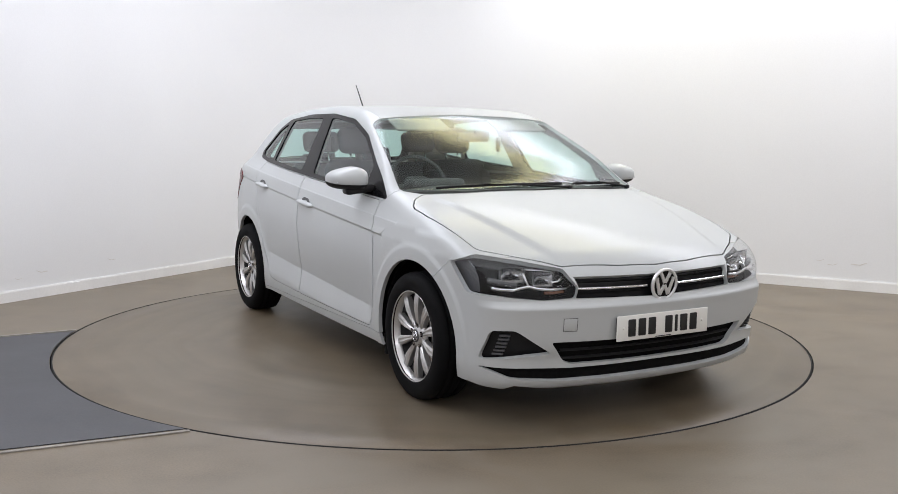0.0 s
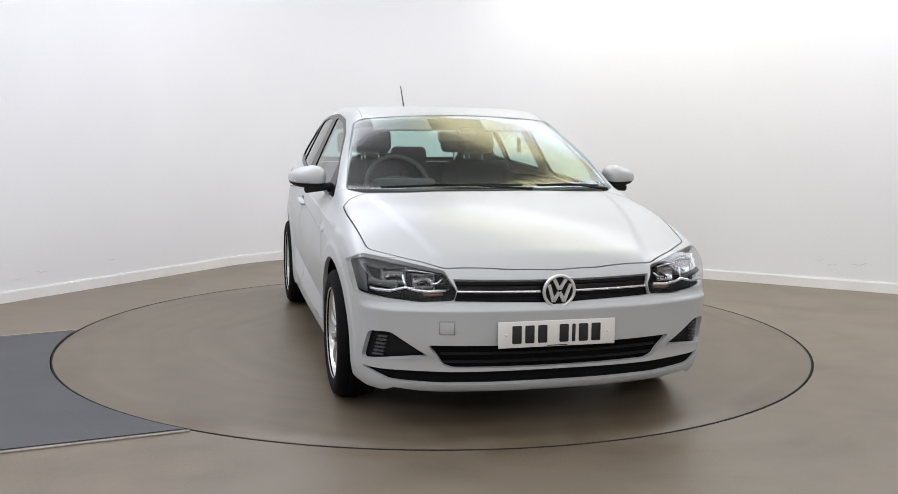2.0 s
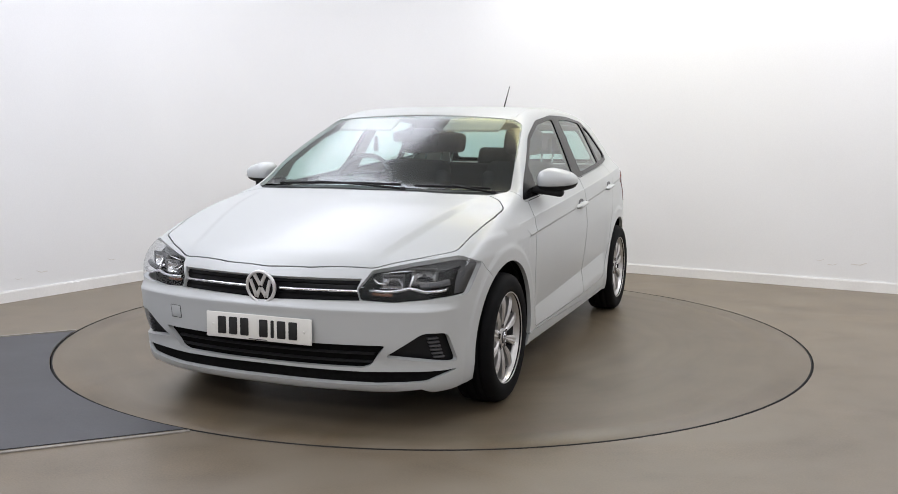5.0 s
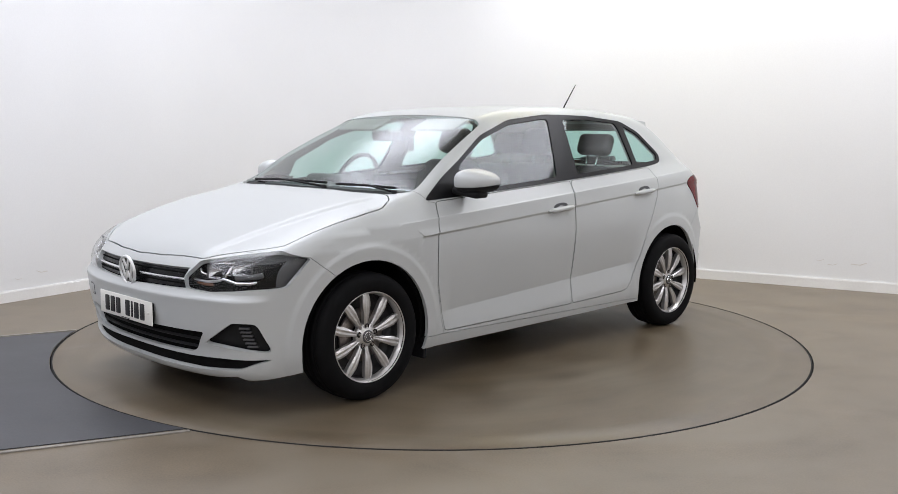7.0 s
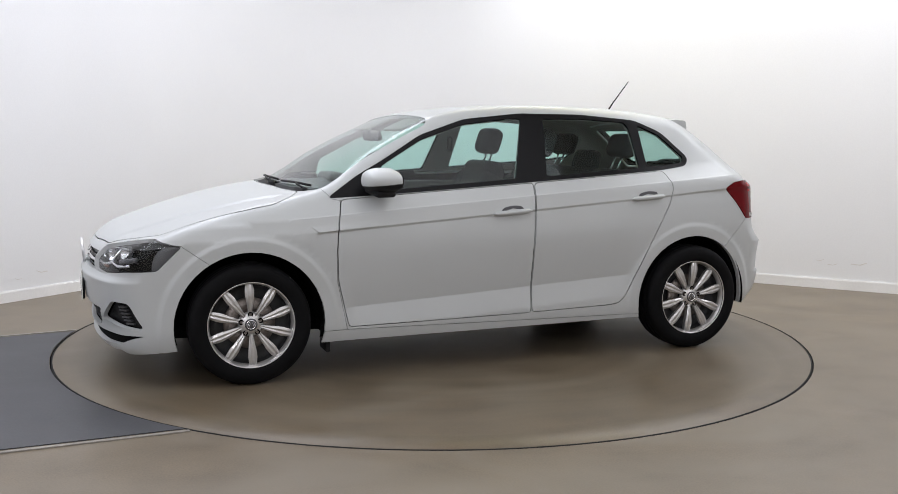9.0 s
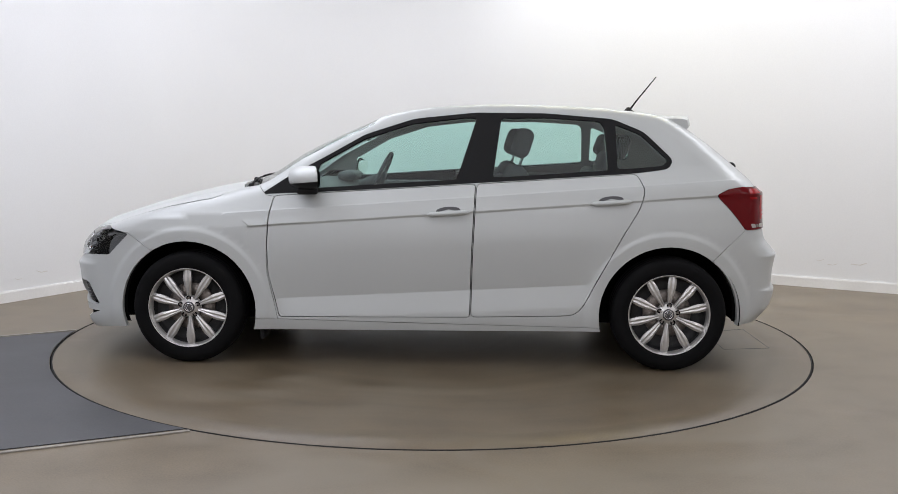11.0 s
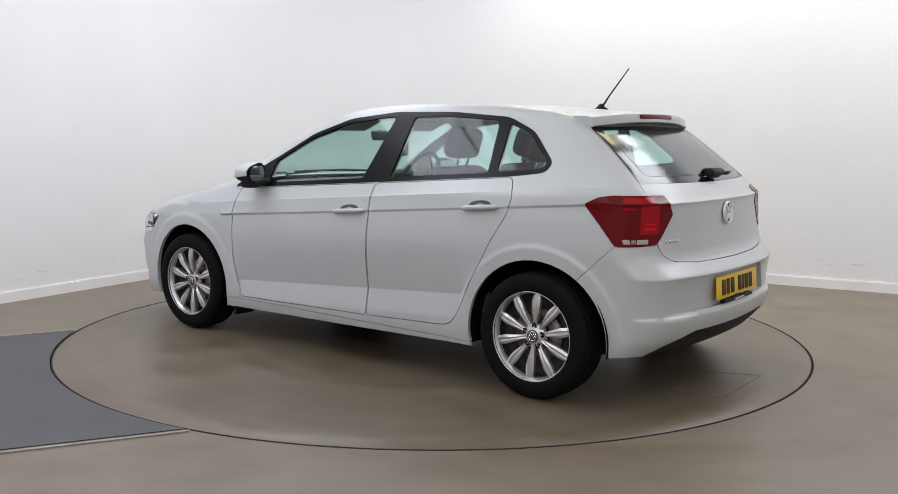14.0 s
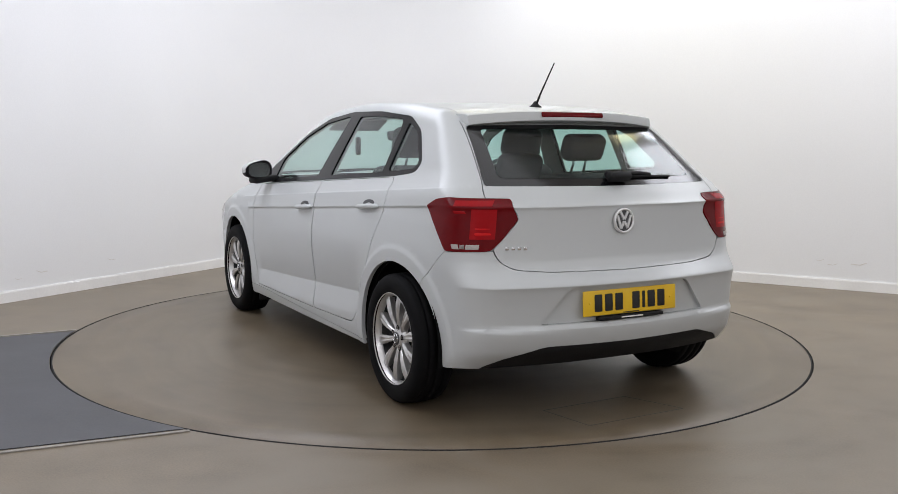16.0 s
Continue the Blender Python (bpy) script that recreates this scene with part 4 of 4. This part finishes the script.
for s in (1, -1):
    # housing: a rounded shell, flat towards the rear
    bm = bmesh.new()
    bmesh.ops.create_icosphere(bm, subdivisions=4, radius=1.0)
    for v in bm.verts:
        x, y, z = v.co
        x = math.copysign(abs(x) ** 0.75, x)
        if x < -0.35:
            x = -0.35 - (x + 0.35) * 0.12
        y = math.copysign(abs(y) ** 0.72, y)
        h = math.copysign(abs(z) ** 0.72, z) * ((0.066 - 0.020 * max(0.0, y + 0.3)) if z > 0 else 0.056 - 0.006 * y)
        v.co = (0.612 + x * 0.108 - 0.026 * y, s * (0.900 + y * 0.096), 1.014 + h)
    if s == -1:
        bmesh.ops.reverse_faces(bm, faces=bm.faces[:])
    geo = bm.verts[:] + bm.edges[:] + bm.faces[:]
    bmesh.ops.bisect_plane(bm, geom=geo, plane_co=(0.6, 0, 0.998), plane_no=(0.10, 0, 1))
    for f in bm.faces:
        c = f.calc_center_median()
        f.material_index = 1 if c.z + 0.10 * (c.x - 0.6) < 0.998 or f.normal.x < -0.8 else 0
    mir = part("door_mirror", bm, [PAINT, PLASTIC], DOORS["f", s], "silver and black door mirror")
    bm = bmesh.new()
    bmesh.ops.create_circle(bm, cap_ends=True, segments=28, radius=1.0)
    for v in bm.verts:
        a, b = v.co.x, v.co.y
        p = math.copysign(abs(a) ** 0.75, a)
        v.co = (0.5655 - 0.026 * p, s * (0.900 + 0.076 * p), 1.014 + 0.046 * math.copysign(abs(b) ** 0.75, b))
    part("mirror_glass", bm, MIRROR, mir, "mirror glass", smooth=False)
    part("mirror_stalk", box(-0.055, 0.055, -0.070, 0.090, -0.020, 0.018, 0.014, Matrix.Translation((0.630, s * 0.846, 0.960)) @ pose(0, 0, 0, -8 * s, 0, 10 * s)), PLASTIC, mir, "black mirror foot")
    part("indicator", box(-0.012, 0.012, -0.045, 0.045, -0.006, 0.006, 0.004, Matrix.Translation((0.690, s * 0.935, 0.998)) @ pose(0, 0, 0, 0, 0, 26 * s)), LENS, mir, "slim clear turn signal")


# ---- front ----
@functools.lru_cache(None)
def front_x(y, z):
    return float(onto(np.array([[2.3, y, z]]), np.array([[-1.0, 0, 0]]), 1.2)[0][0])


@functools.lru_cache(None)
def rear_x(y, z):
    return float(onto(np.array([[-2.3, y, z]]), np.array([[1.0, 0, 0]]), 1.2)[0][0])


def bar_on_front(y0, y1, z0, z1, half, out, n=16):
    v, f = [], []
    for i in range(n + 1):
        y, z = y0 + (y1 - y0) * i / n, z0 + (z1 - z0) * i / n
        x = front_x(y, z)
        v += [(x + out - 0.012, y, z - half), (x + out, y, z - half * 0.7), (x + out, y, z + half * 0.7), (x + out - 0.012, y, z + half)]
    for i in range(n):
        f += [(i * 4 + k, i * 4 + k + 1, i * 4 + 5 + k, i * 4 + 4 + k) for k in range(3)]
    return from_data("bar", v, f)


for s in (1, -1):
    part("chrome_strip", bar_on_front(s * 0.075, s * 0.428, 0.600, 0.604, 0.0055, -0.006), CHROME, grille, "thin chrome strip across the grille")
    for z in (0.580, 0.627):
        part("grille_slat", bar_on_front(s * 0.0, s * 0.430, z, z + 0.002, 0.0030, -0.018), LINER, grille, "black grille slat")
for z in (0.300, 0.338):
    part("intake_slat", bar_on_front(-0.49, 0.49, z, z, 0.006, -0.022, 24), PLASTIC, lower_grille, "black intake slat")
emblem(grille, Matrix.Translation((2.058, 0, 0.604)) @ pose(0, 0, 0, 0, 0, -90) @ pose(0, 0, 0, -6), 0.073)
# tow-eye cover and shut lines of the bumper
for y in (-0.472,):
    x = front_x(y, 0.456) + 0.001
    part("tow_cover", box(-0.003, 0.0006, -0.030, 0.030, -0.027, 0.027, 0.0005, Matrix.Translation((x, y, 0.456)) @ pose(0, 0, 0, 0, 7, -14)), PAINT, front_bumper, "small square tow-eye cover")
    for y0, y1, z0, z1 in ((-0.032, 0.032, 0.027, 0.029), (-0.032, 0.032, -0.029, -0.027), (-0.032, -0.030, -0.029, 0.029), (0.030, 0.032, -0.029, 0.029)):
        part("cover_gap", box(-0.002, 0.0008, y0, y1, z0, z1, 0, Matrix.Translation((x, y, 0.456)) @ pose(0, 0, 0, 0, 7, -14)), POCKET, front_bumper, smooth=False)
for s in (1, -1):
    for k in range(6):
        z = 0.326 + k * 0.0165
        part("fog_slat", box(-0.012, 0.012, -0.024, 0.024, -0.0045, 0.0045, 0.002, Matrix.Translation((front_x(0.752 - 0.003 * k, z) - 0.024, s * (0.730 - 0.003 * k), z)) @ pose(0, 0, 0, 0, 0, 42 * s)), POCKET, front_bumper, "grey slat in the bumper recess")


def headlight_parts(s):
    owner = HEAD[s]
    m = Matrix.Diagonal((1, s, 1, 1))

    def put(name, me, surface, label=""):
        for v in me.vertices:
            v.co = m @ v.co
        if s == -1:
            me.flip_normals()
        part(name, me, surface, owner, label)
    bowl = [(0.006, -0.048), (0.020, -0.044), (0.034, -0.028), (0.042, -0.006), (0.045, 0.0)]
    for y, z, k, yaw in ((0.672, 0.662, 0.92, -66), (0.555, 0.640, 0.80, -74)):
        x = front_x(y, z) - 0.035
        put("reflector", lathe([(r * k * 1.3, d * k) for r, d in bowl], "y", 4, Matrix.Translation((x, y, z)) @ pose(0, 0, 0, 0, 0, yaw) @ Matrix.Diagonal((1.25, 1, 0.8, 1)) @ pose(0, 0, 0, 0, 45, 0)), REFLECTOR, "chrome faceted reflector")
        put("bulb", lathe([(0.0, 0.0), (0.008, -0.002), (0.011, -0.010), (0.009, -0.022), (0.009, -0.046)], "y", 16, Matrix.Translation((x, y, z)) @ pose(0, 0, 0, 0, 0, yaw)), LENS)
        put("bezel", lathe([(0.057 * k, -0.002), (0.060 * k, 0.003), (0.065 * k, 0.002), (0.066 * k, -0.006)], "y", 4, Matrix.Translation((x, y, z)) @ pose(0, 0, 0, 0, 0, yaw) @ Matrix.Diagonal((1.25, 1, 0.8, 1)) @ pose(0, 0, 0, 0, 45, 0)), LAMPBOX)
    for path, r in ((((1.690, 0.765, 0.612), (1.755, 0.745, 0.606), (1.820, 0.692, 0.603), (1.866, 0.628, 0.618), (1.885, 0.596, 0.608), (1.915, 0.540, 0.602), (1.955, 0.470, 0.606)), 0.0068),
                    (((1.866, 0.628, 0.618), (1.850, 0.634, 0.650), (1.838, 0.634, 0.680)), 0.0060), (((1.905, 0.530, 0.632), (1.925, 0.500, 0.636), (1.932, 0.480, 0.652)), 0.0045),
                    (((1.838, 0.634, 0.684), (1.872, 0.570, 0.680), (1.905, 0.510, 0.672)), 0.0030)):
        put("light_strip", tube([(front_x(b, c) - 0.020, b, c) for a, b, c in path], r, 8), CHROME, "bright light-guide strip")
    put("turn_reflector", tube([(front_x(b, c) - 0.03, b, c) for b, c in ((0.560, 0.588), (0.520, 0.588), (0.478, 0.592))], 0.006, 10), AMBER, "amber turn-signal reflector")
    put("inner_shelf", tube([(front_x(b, c) - 0.045, b, c) for b, c in ((0.765, 0.640), (0.73, 0.630), (0.66, 0.620))], 0.012, 10), LAMPBOX)


for s in (1, -1):
    headlight_parts(s)


def number_plate(m, face, holder_label):
    """An embossed plate; its characters are plain dark bars."""
    holder = part("number_plate", box(-0.26, 0.26, -0.006, 0.0, -0.0555, 0.0555, 0.003, m), face, car, holder_label)
    x = -0.192
    for i, w in enumerate((0.040, 0.040, 0.014, 0.040, 0.0, 0.040, 0.040, 0.040)):
        if w:
            part("plate_bar", box(x, x + w, -0.001, 0.0018, -0.0375, 0.0375, 0.004, m), INK, holder)
        x += (w if w else 0.022) + 0.0165
    for x in (-0.225, 0.225):
        part("screw_cap", disc_bm(0.006, 0.003, 0.002, m @ Matrix.Translation((x, 0.0012, 0)), 12), face, holder)
    part("maker_bar", box(-0.045, 0.045, -0.001, 0.0015, -0.0520, -0.0485, 0.0005, m), INK, holder)


number_plate(Matrix.Translation((2.0735, -0.009, 0.428)) @ pose(0, 0, 0, 0, 0, -90), PLATE_W, "white front number plate with dark bars")
number_plate(Matrix.Translation((-1.962, 0.0, 0.527)) @ pose(0, 0, 0, 0, 0, 90) @ pose(0, 0, 0, 4), PLATE_Y, "yellow rear number plate with dark bars")
part("plate_backing", box(-0.010, 0.0, -0.255, 0.255, -0.05, 0.05, 0.004, Matrix.Translation((2.067, -0.009, 0.428))), PLASTIC, front_bumper)
part("plate_holder", box(-0.018, 0.012, -0.18, 0.18, -0.012, 0.004, 0.003, Matrix.Translation((-1.958, 0.0, 0.462))), PLASTIC, rear_bumper, "black plate holder strip")
part("holder_writing", box(-0.0015, 0, -0.06, 0.06, -0.003, 0.003, 0.0005, Matrix.Translation((-1.9765, 0.0, 0.458))), PLATE_W, rear_bumper)

# ---- rear ----
emblem(tailgate, Matrix.Translation((-1.897, 0, 0.876)) @ pose(0, 0, 0, 0, 0, 90) @ pose(0, 0, 0, 3), 0.056, POCKET)
for k in range(4):
    y = 0.575 - 0.027 * k
    part("lettering_bar", box(-0.003, 0.002, -0.009, 0.009, -0.0075, 0.0075, 0.002, Matrix.Translation((rear_x(y, 0.772) - 0.001, y, 0.772))), CHROME, tailgate, "small chrome lettering bar")
# roof spoiler
rows = []
for y in np.linspace(-0.535, 0.535, 25):
    u = abs(y) / 0.535
    k = 0.075 * u ** 2.2
    d = 0.026 * u ** 2.4
    rows.append([(-1.30 + 0.01 * u, y, 1.374 - d - 0.004), (-1.40 + k * 0.6, y, 1.371 - d), (-1.482 + k, y, 1.367 - d), (-1.491 + k, y, 1.362 - d), (-1.500 + k, y, 1.328 - d), (-1.500 + k, y, 1.321 - d), (-1.492 + k, y, 1.316 - d), (-1.42 + k * 0.7, y, 1.312 - d * 0.8), (-1.34, y, 1.330 - d)])
v = [p for r in rows for p in r]
f = [(i * 9 + k, i * 9 + (k + 1) % 9, i * 9 + 9 + (k + 1) % 9, i * 9 + 9 + k) for i in range(24) for k in range(9)]
f += [tuple(range(9))[::-1], tuple(range(24 * 9, 25 * 9))]
spoiler = part("spoiler", from_data("spoiler", v, f), PAINT, tailgate, "body-coloured roof spoiler")
sm = spoiler.modifiers.new("split", "EDGE_SPLIT")
sm.split_angle = radians(38)
part("brake_light", box(-0.006, 0.006, -0.178, 0.178, -0.012, 0.012, 0.006, Matrix.Translation((-1.493, 0, 1.347)) @ pose(0, 0, 0, 0, 15, 0), 3), DEEPRED, tailgate, "dark red high brake light")
# rear wiper
part("wiper_cap", box(-0.022, 0.02, -0.085, 0.040, -0.024, 0.024, 0.014, Matrix.Translation((-1.800, -0.020, 1.068)) @ pose(0, 0, 0, 0, -48, 0), 3), PLASTIC, tailgate, "black rear wiper hub")
part("rear_wiper", tube([(rear_x(y, z) - 0.014, y, z) for y, z in ((0.0, 1.075), (-0.08, 1.080), (-0.20, 1.078), (-0.26, 1.072))], 0.014, 8, 0.6), PLASTIC, tailgate, "black rear wiper arm")
part("rear_wiper_blade", tube([(rear_x(y, z) - 0.006, y, z) for y, z in ((-0.10, 1.062), (-0.24, 1.064), (-0.385, 1.062))], 0.006, 8), PLASTIC, tailgate)


# tail light insets, laid on the lamp's face
@functools.lru_cache(None)
def on_tail(y, z, off):
    p = onto(np.array([[-2.3, y + 0.35, z]]), np.array([[0.86, -0.51, 0.0]]), 2.0)
    n = slope(p)
    return Vector((p + n * off)[0])


def tail_patch(name, y0, y1, z0, z1, surface, s, owner, slant=0.0, n=8, label=""):
    v, f = [], []
    for i in range(n + 1):
        u = i / n
        for w in (0, 0.5, 1):
            z = z0 + (z1 - z0) * w
            y = y0 + (y1 - y0) * u + slant * w
            q = on_tail(y, z, 0.0065 if w == 0.5 and 0 < i < n else 0.0048)
            v.append((q.x, s * q.y, q.z))
    for i in range(n):
        for k in range(2):
            q = (i * 3 + k, i * 3 + k + 1, i * 3 + 4 + k, i * 3 + 3 + k)
            f.append(q)
    me = from_data(name, v, f)
    if me.polygons[0].normal.x > 0:
        me.flip_normals()
    part(name, me, surface, owner, label)


for s in (1, -1):
    o = TAILS[s]
    tail_patch("upper_band", 0.575, 0.765, 0.948, 0.972, REDLENS, s, o, -0.012, label="red upper lamp band")
    tail_patch("inner_lamp", 0.560, 0.685, 0.812, 0.940, REDLENS, s, o, -0.010, label="red inner lamp face")
    for z in (0.925, 0.880, 0.858, 0.836):
        tail_patch("lamp_bar", 0.578, 0.668, z - 0.009, z + 0.007, BRIGHTRED, s, o, -0.006, label="bright red light bar")
    for z in (0.925, 0.900, 0.875, 0.850, 0.825):
        tail_patch("outer_bar", 0.700, 0.758, z - 0.006, z + 0.006, REDLENS, s, o, 0.008) if z > 0.91 else None
    tail_patch("reverse_lens", 0.640, 0.705, 0.770, 0.790, CLOUDY, s, o, -0.004, label="clear reversing lens")
    tail_patch("reverse_lens_outer", 0.735, 0.768, 0.770, 0.790, CLOUDY, s, o, 0.006)
    tail_patch("amber_lens", 0.708, 0.732, 0.771, 0.789, STEEL, s, o)

# ---- roof and windscreen fittings ----
ant = part("antenna", lathe([(0.0, 0.030), (0.008, 0.028), (0.020, 0.012), (0.034, 0.003), (0.036, -0.006)], "z", 24, Matrix.Translation((-1.170, 0.0, float(TOP(-1.17)) - 0.001)) @ Matrix.Diagonal((1.15, 0.8, 1, 1))), PLASTIC, car, "black roof antenna")
part("antenna_rod", tube([(-1.180, 0, 1.405), (-1.215, 0, 1.455), (-1.330, 0, 1.600)], 0.0065, 8, 0.45), PLASTIC, ant)


def screen_point(y, u, off):
    """On the windscreen: u metres up the slope from its foot."""
    x = 1.035 - 0.18 * y * y * 1.15 - u
    p = onto(np.array([[x, y, 1.8]]), np.array([[0, 0, -1.0]]), 1.2)
    return Vector((p + slope(p) * off)[0])


for pts in (((-0.56, 0.0), (-0.30, 0.012), (0.0, 0.014), (0.18, 0.010)), ((0.26, 0.005), (0.45, 0.015), (0.64, 0.012))):
    bl = part("wiper", tube([screen_point(y, u, 0.009) for y, u in pts], 0.0065, 8), PLASTIC, car, "black windscreen wiper")
    y0 = pts[-1][0] - 0.02
    mid = pts[1]
    part("wiper_arm", tube([screen_point(y0 + 0.05, -0.030, 0.004), screen_point((y0 + mid[0]) / 2, -0.010, 0.014), screen_point(mid[0], mid[1], 0.015)], 0.0065, 8, 0.6), PLASTIC, bl)
    part("wiper_hub", lathe([(0.0, 0.016), (0.010, 0.014), (0.014, 0.008), (0.014, -0.02)], "z", 16, Matrix.Translation(screen_point(y0 + 0.05, -0.035, 0.0))), PLASTIC, bl)

# ---- cabin ----
dash = bmesh.new()
prof = ((0.98, 0.93), (0.80, 0.975), (0.62, 0.965), (0.52, 0.93), (0.50, 0.82), (0.58, 0.60), (0.95, 0.55))
rings = []
for y in np.linspace(-0.70, 0.70, 21):
    hump = 0.030 * math.exp(-((y + 0.36) / 0.15) ** 2)
    k = 1 - 0.10 * (abs(y) / 0.7) ** 2
    rings.append([dash.verts.new((x * (k if x > 0.9 else 1), y, z - 0.02 + (hump if i in (2, 3) else 0))) for i, (x, z) in enumerate(prof)])
for a, b in zip(rings, rings[1:]):
    for k in range(len(prof) - 1):
        dash.faces.new((a[k], b[k], b[k + 1], a[k + 1]))
bmesh.ops.recalc_face_normals(dash, faces=dash.faces[:])
dash = part("dashboard", dash, TRIM, car, "dark grey dashboard")
part("instrument_hood", box(-0.06, 0.06, -0.17, 0.17, -0.03, 0.03, 0.028, Matrix.Translation((0.58, -0.36, 0.975)), 4), TRIM, dash)
wheel_m = Matrix.Translation((0.385, -0.36, 0.955)) @ pose(0, 0, 0, 0, 65, 0)
steer = part("steering_wheel", lathe([(0.180 + 0.013 * math.cos(a), 0.013 * math.sin(a)) for a in (2 * math.pi * i / 10 for i in range(10))], "z", 48, wheel_m, closed=True), TRIM, car, "black steering wheel")
part("wheel_boss", box(-0.06, 0.06, -0.075, 0.075, -0.03, 0.015, 0.025, wheel_m, 4), TRIM, steer)
for y0 in (-1, 1):
    part("wheel_spoke", box(-0.015, 0.015, min(y0 * 0.06, y0 * 0.175), max(y0 * 0.06, y0 * 0.175), -0.012, 0.004, 0.006, wheel_m), TRIM, steer)
part("column", tube([(0.39, -0.36, 0.95), (0.62, -0.36, 0.86)], 0.04, 12), TRIM, steer)
imir = part("rear_view_mirror", box(-0.018, 0.014, -0.115, 0.115, -0.032, 0.032, 0.016, Matrix.Translation((0.420, -0.02, 1.235)) @ pose(0, 0, 0, 0, 12, 8), 4), TRIM, car, "dark interior rear-view mirror")
part("mirror_foot", tube([(0.425, -0.02, 1.250), (0.437, -0.01, 1.270)], 0.012, 8), TRIM, imir)
for s in (1, -1):
    part("sun_visor", box(-0.075, 0.075, -0.17, 0.17, -0.008, 0.008, 0.006, Matrix.Translation((0.335, s * 0.33, 1.300)) @ pose(0, 0, 0, 0, 24, 0)), PALE, car, "pale sun visor folded up")


def cushion(x0, x1, y0, y1, z0, z1, m, r):
    bm = box(x0, x1, y0, y1, z0, z1, r, m, 5)
    return bm


def seat(x, y, front=True):
    lean = Matrix.Translation((x, y, 0.50)) @ pose(0, 0, 0, 0, -18, 0)
    base = part("front_seat" if front else "rear_seat", cushion(-0.02, 0.50, -0.25, 0.25, -0.10, 0.08, Matrix.Translation((x, y, 0.50)) @ pose(0, 0, 0, 0, -8, 0), 0.05), CLOTH, car, "dark cloth car seat")
    part("backrest", cushion(-0.07, 0.07, -0.23, 0.23, 0.02, 0.60, lean, 0.06), CLOTH, base)
    for s in (1, -1):
        part("bolster", cushion(-0.04, 0.09, s * 0.20 - 0.045, s * 0.20 + 0.045, 0.05, 0.52, lean, 0.04), CLOTH, base)
    for s in (-0.045, 0.045):
        part("headrest_post", tube([lean @ Vector((0, s, 0.58)), lean @ Vector((0, s, 0.70))], 0.007, 8), CHROME, base)
    part("headrest", cushion(-0.055, 0.050, -0.125, 0.125, 0.645, 0.815, lean @ Matrix.Translation((0.03, 0, 0)), 0.045), CLOTH, base)


seat(-0.32, 0.36)
seat(-0.29, -0.36)
bench = part("rear_bench", cushion(-0.02, 0.48, -0.62, 0.62, -0.10, 0.08, Matrix.Translation((-0.83, 0, 0.53)) @ pose(0, 0, 0, 0, -6, 0), 0.05), CLOTH, car, "dark cloth rear bench")
lean = Matrix.Translation((-0.83, 0, 0.53)) @ pose(0, 0, 0, 0, -20, 0)
part("bench_back", cushion(-0.06, 0.06, -0.62, 0.62, 0.02, 0.54, lean, 0.05), CLOTH, bench)
for y, lift in ((-0.38, 0.06), (0.0, -0.05), (0.38, 0.06)):
    for s in (-0.04, 0.04):
        part("headrest_post", tube([lean @ Vector((0, y + s, 0.50)), lean @ Vector((0, y + s, 0.60 + lift))], 0.007, 8), CHROME, bench)
    part("headrest", cushion(-0.045, 0.045, y - 0.130, y + 0.130, 0.565 + lift, 0.710 + lift, lean, 0.040), CLOTH, bench)
part("parcel_shelf", box(-1.66, -1.12, -0.56, 0.56, 0.955, 0.975, 0.008), TRIM, car, "dark grey parcel shelf")
for s in (1, -1):
    part("door_lining", box(-0.95, 0.75, s * 0.70 - 0.02, s * 0.70 + 0.02, 0.35, 0.93, 0.015), TRIM, car, "dark door lining")
    part("belt_guide", box(-0.02, 0.02, s * 0.60 - 0.012, s * 0.60 + 0.012, -0.05, 0.05, 0.01, Matrix.Translation((-0.30, 0, 1.18))), TRIM, car)

# a hatch cut into the turntable turns with it
back = Matrix.Rotation(radians(200.71), 4, "Z")
rect = [back @ Vector(p) for p in ((1.654, -0.478, 0), (1.960, -0.470, 0), (1.780, -0.985, 0), (1.500, -0.935, 0))]
for i in range(4):
    a, b = rect[i], rect[(i + 1) % 4]
    d = (b - a).normalized()
    n = Vector((-d.y, d.x, 0)) * 0.0022
    part("hatch_joint", slab([(q.x, q.y, 0.0012) for q in (a + n, b + n, b - n, a - n)], 0.001), POCKET, turntable, "thin dark hatch joint", smooth=False)


def motions():
    rows = [(t, Matrix.Rotation(radians(a), 4, "Z")) for t, a in ROWS]
    walk(turntable, rows)
    walk(car, [(t, m @ Matrix.Translation((*CAR_SHIFT, 0.0))) for t, m in rows])


motions()
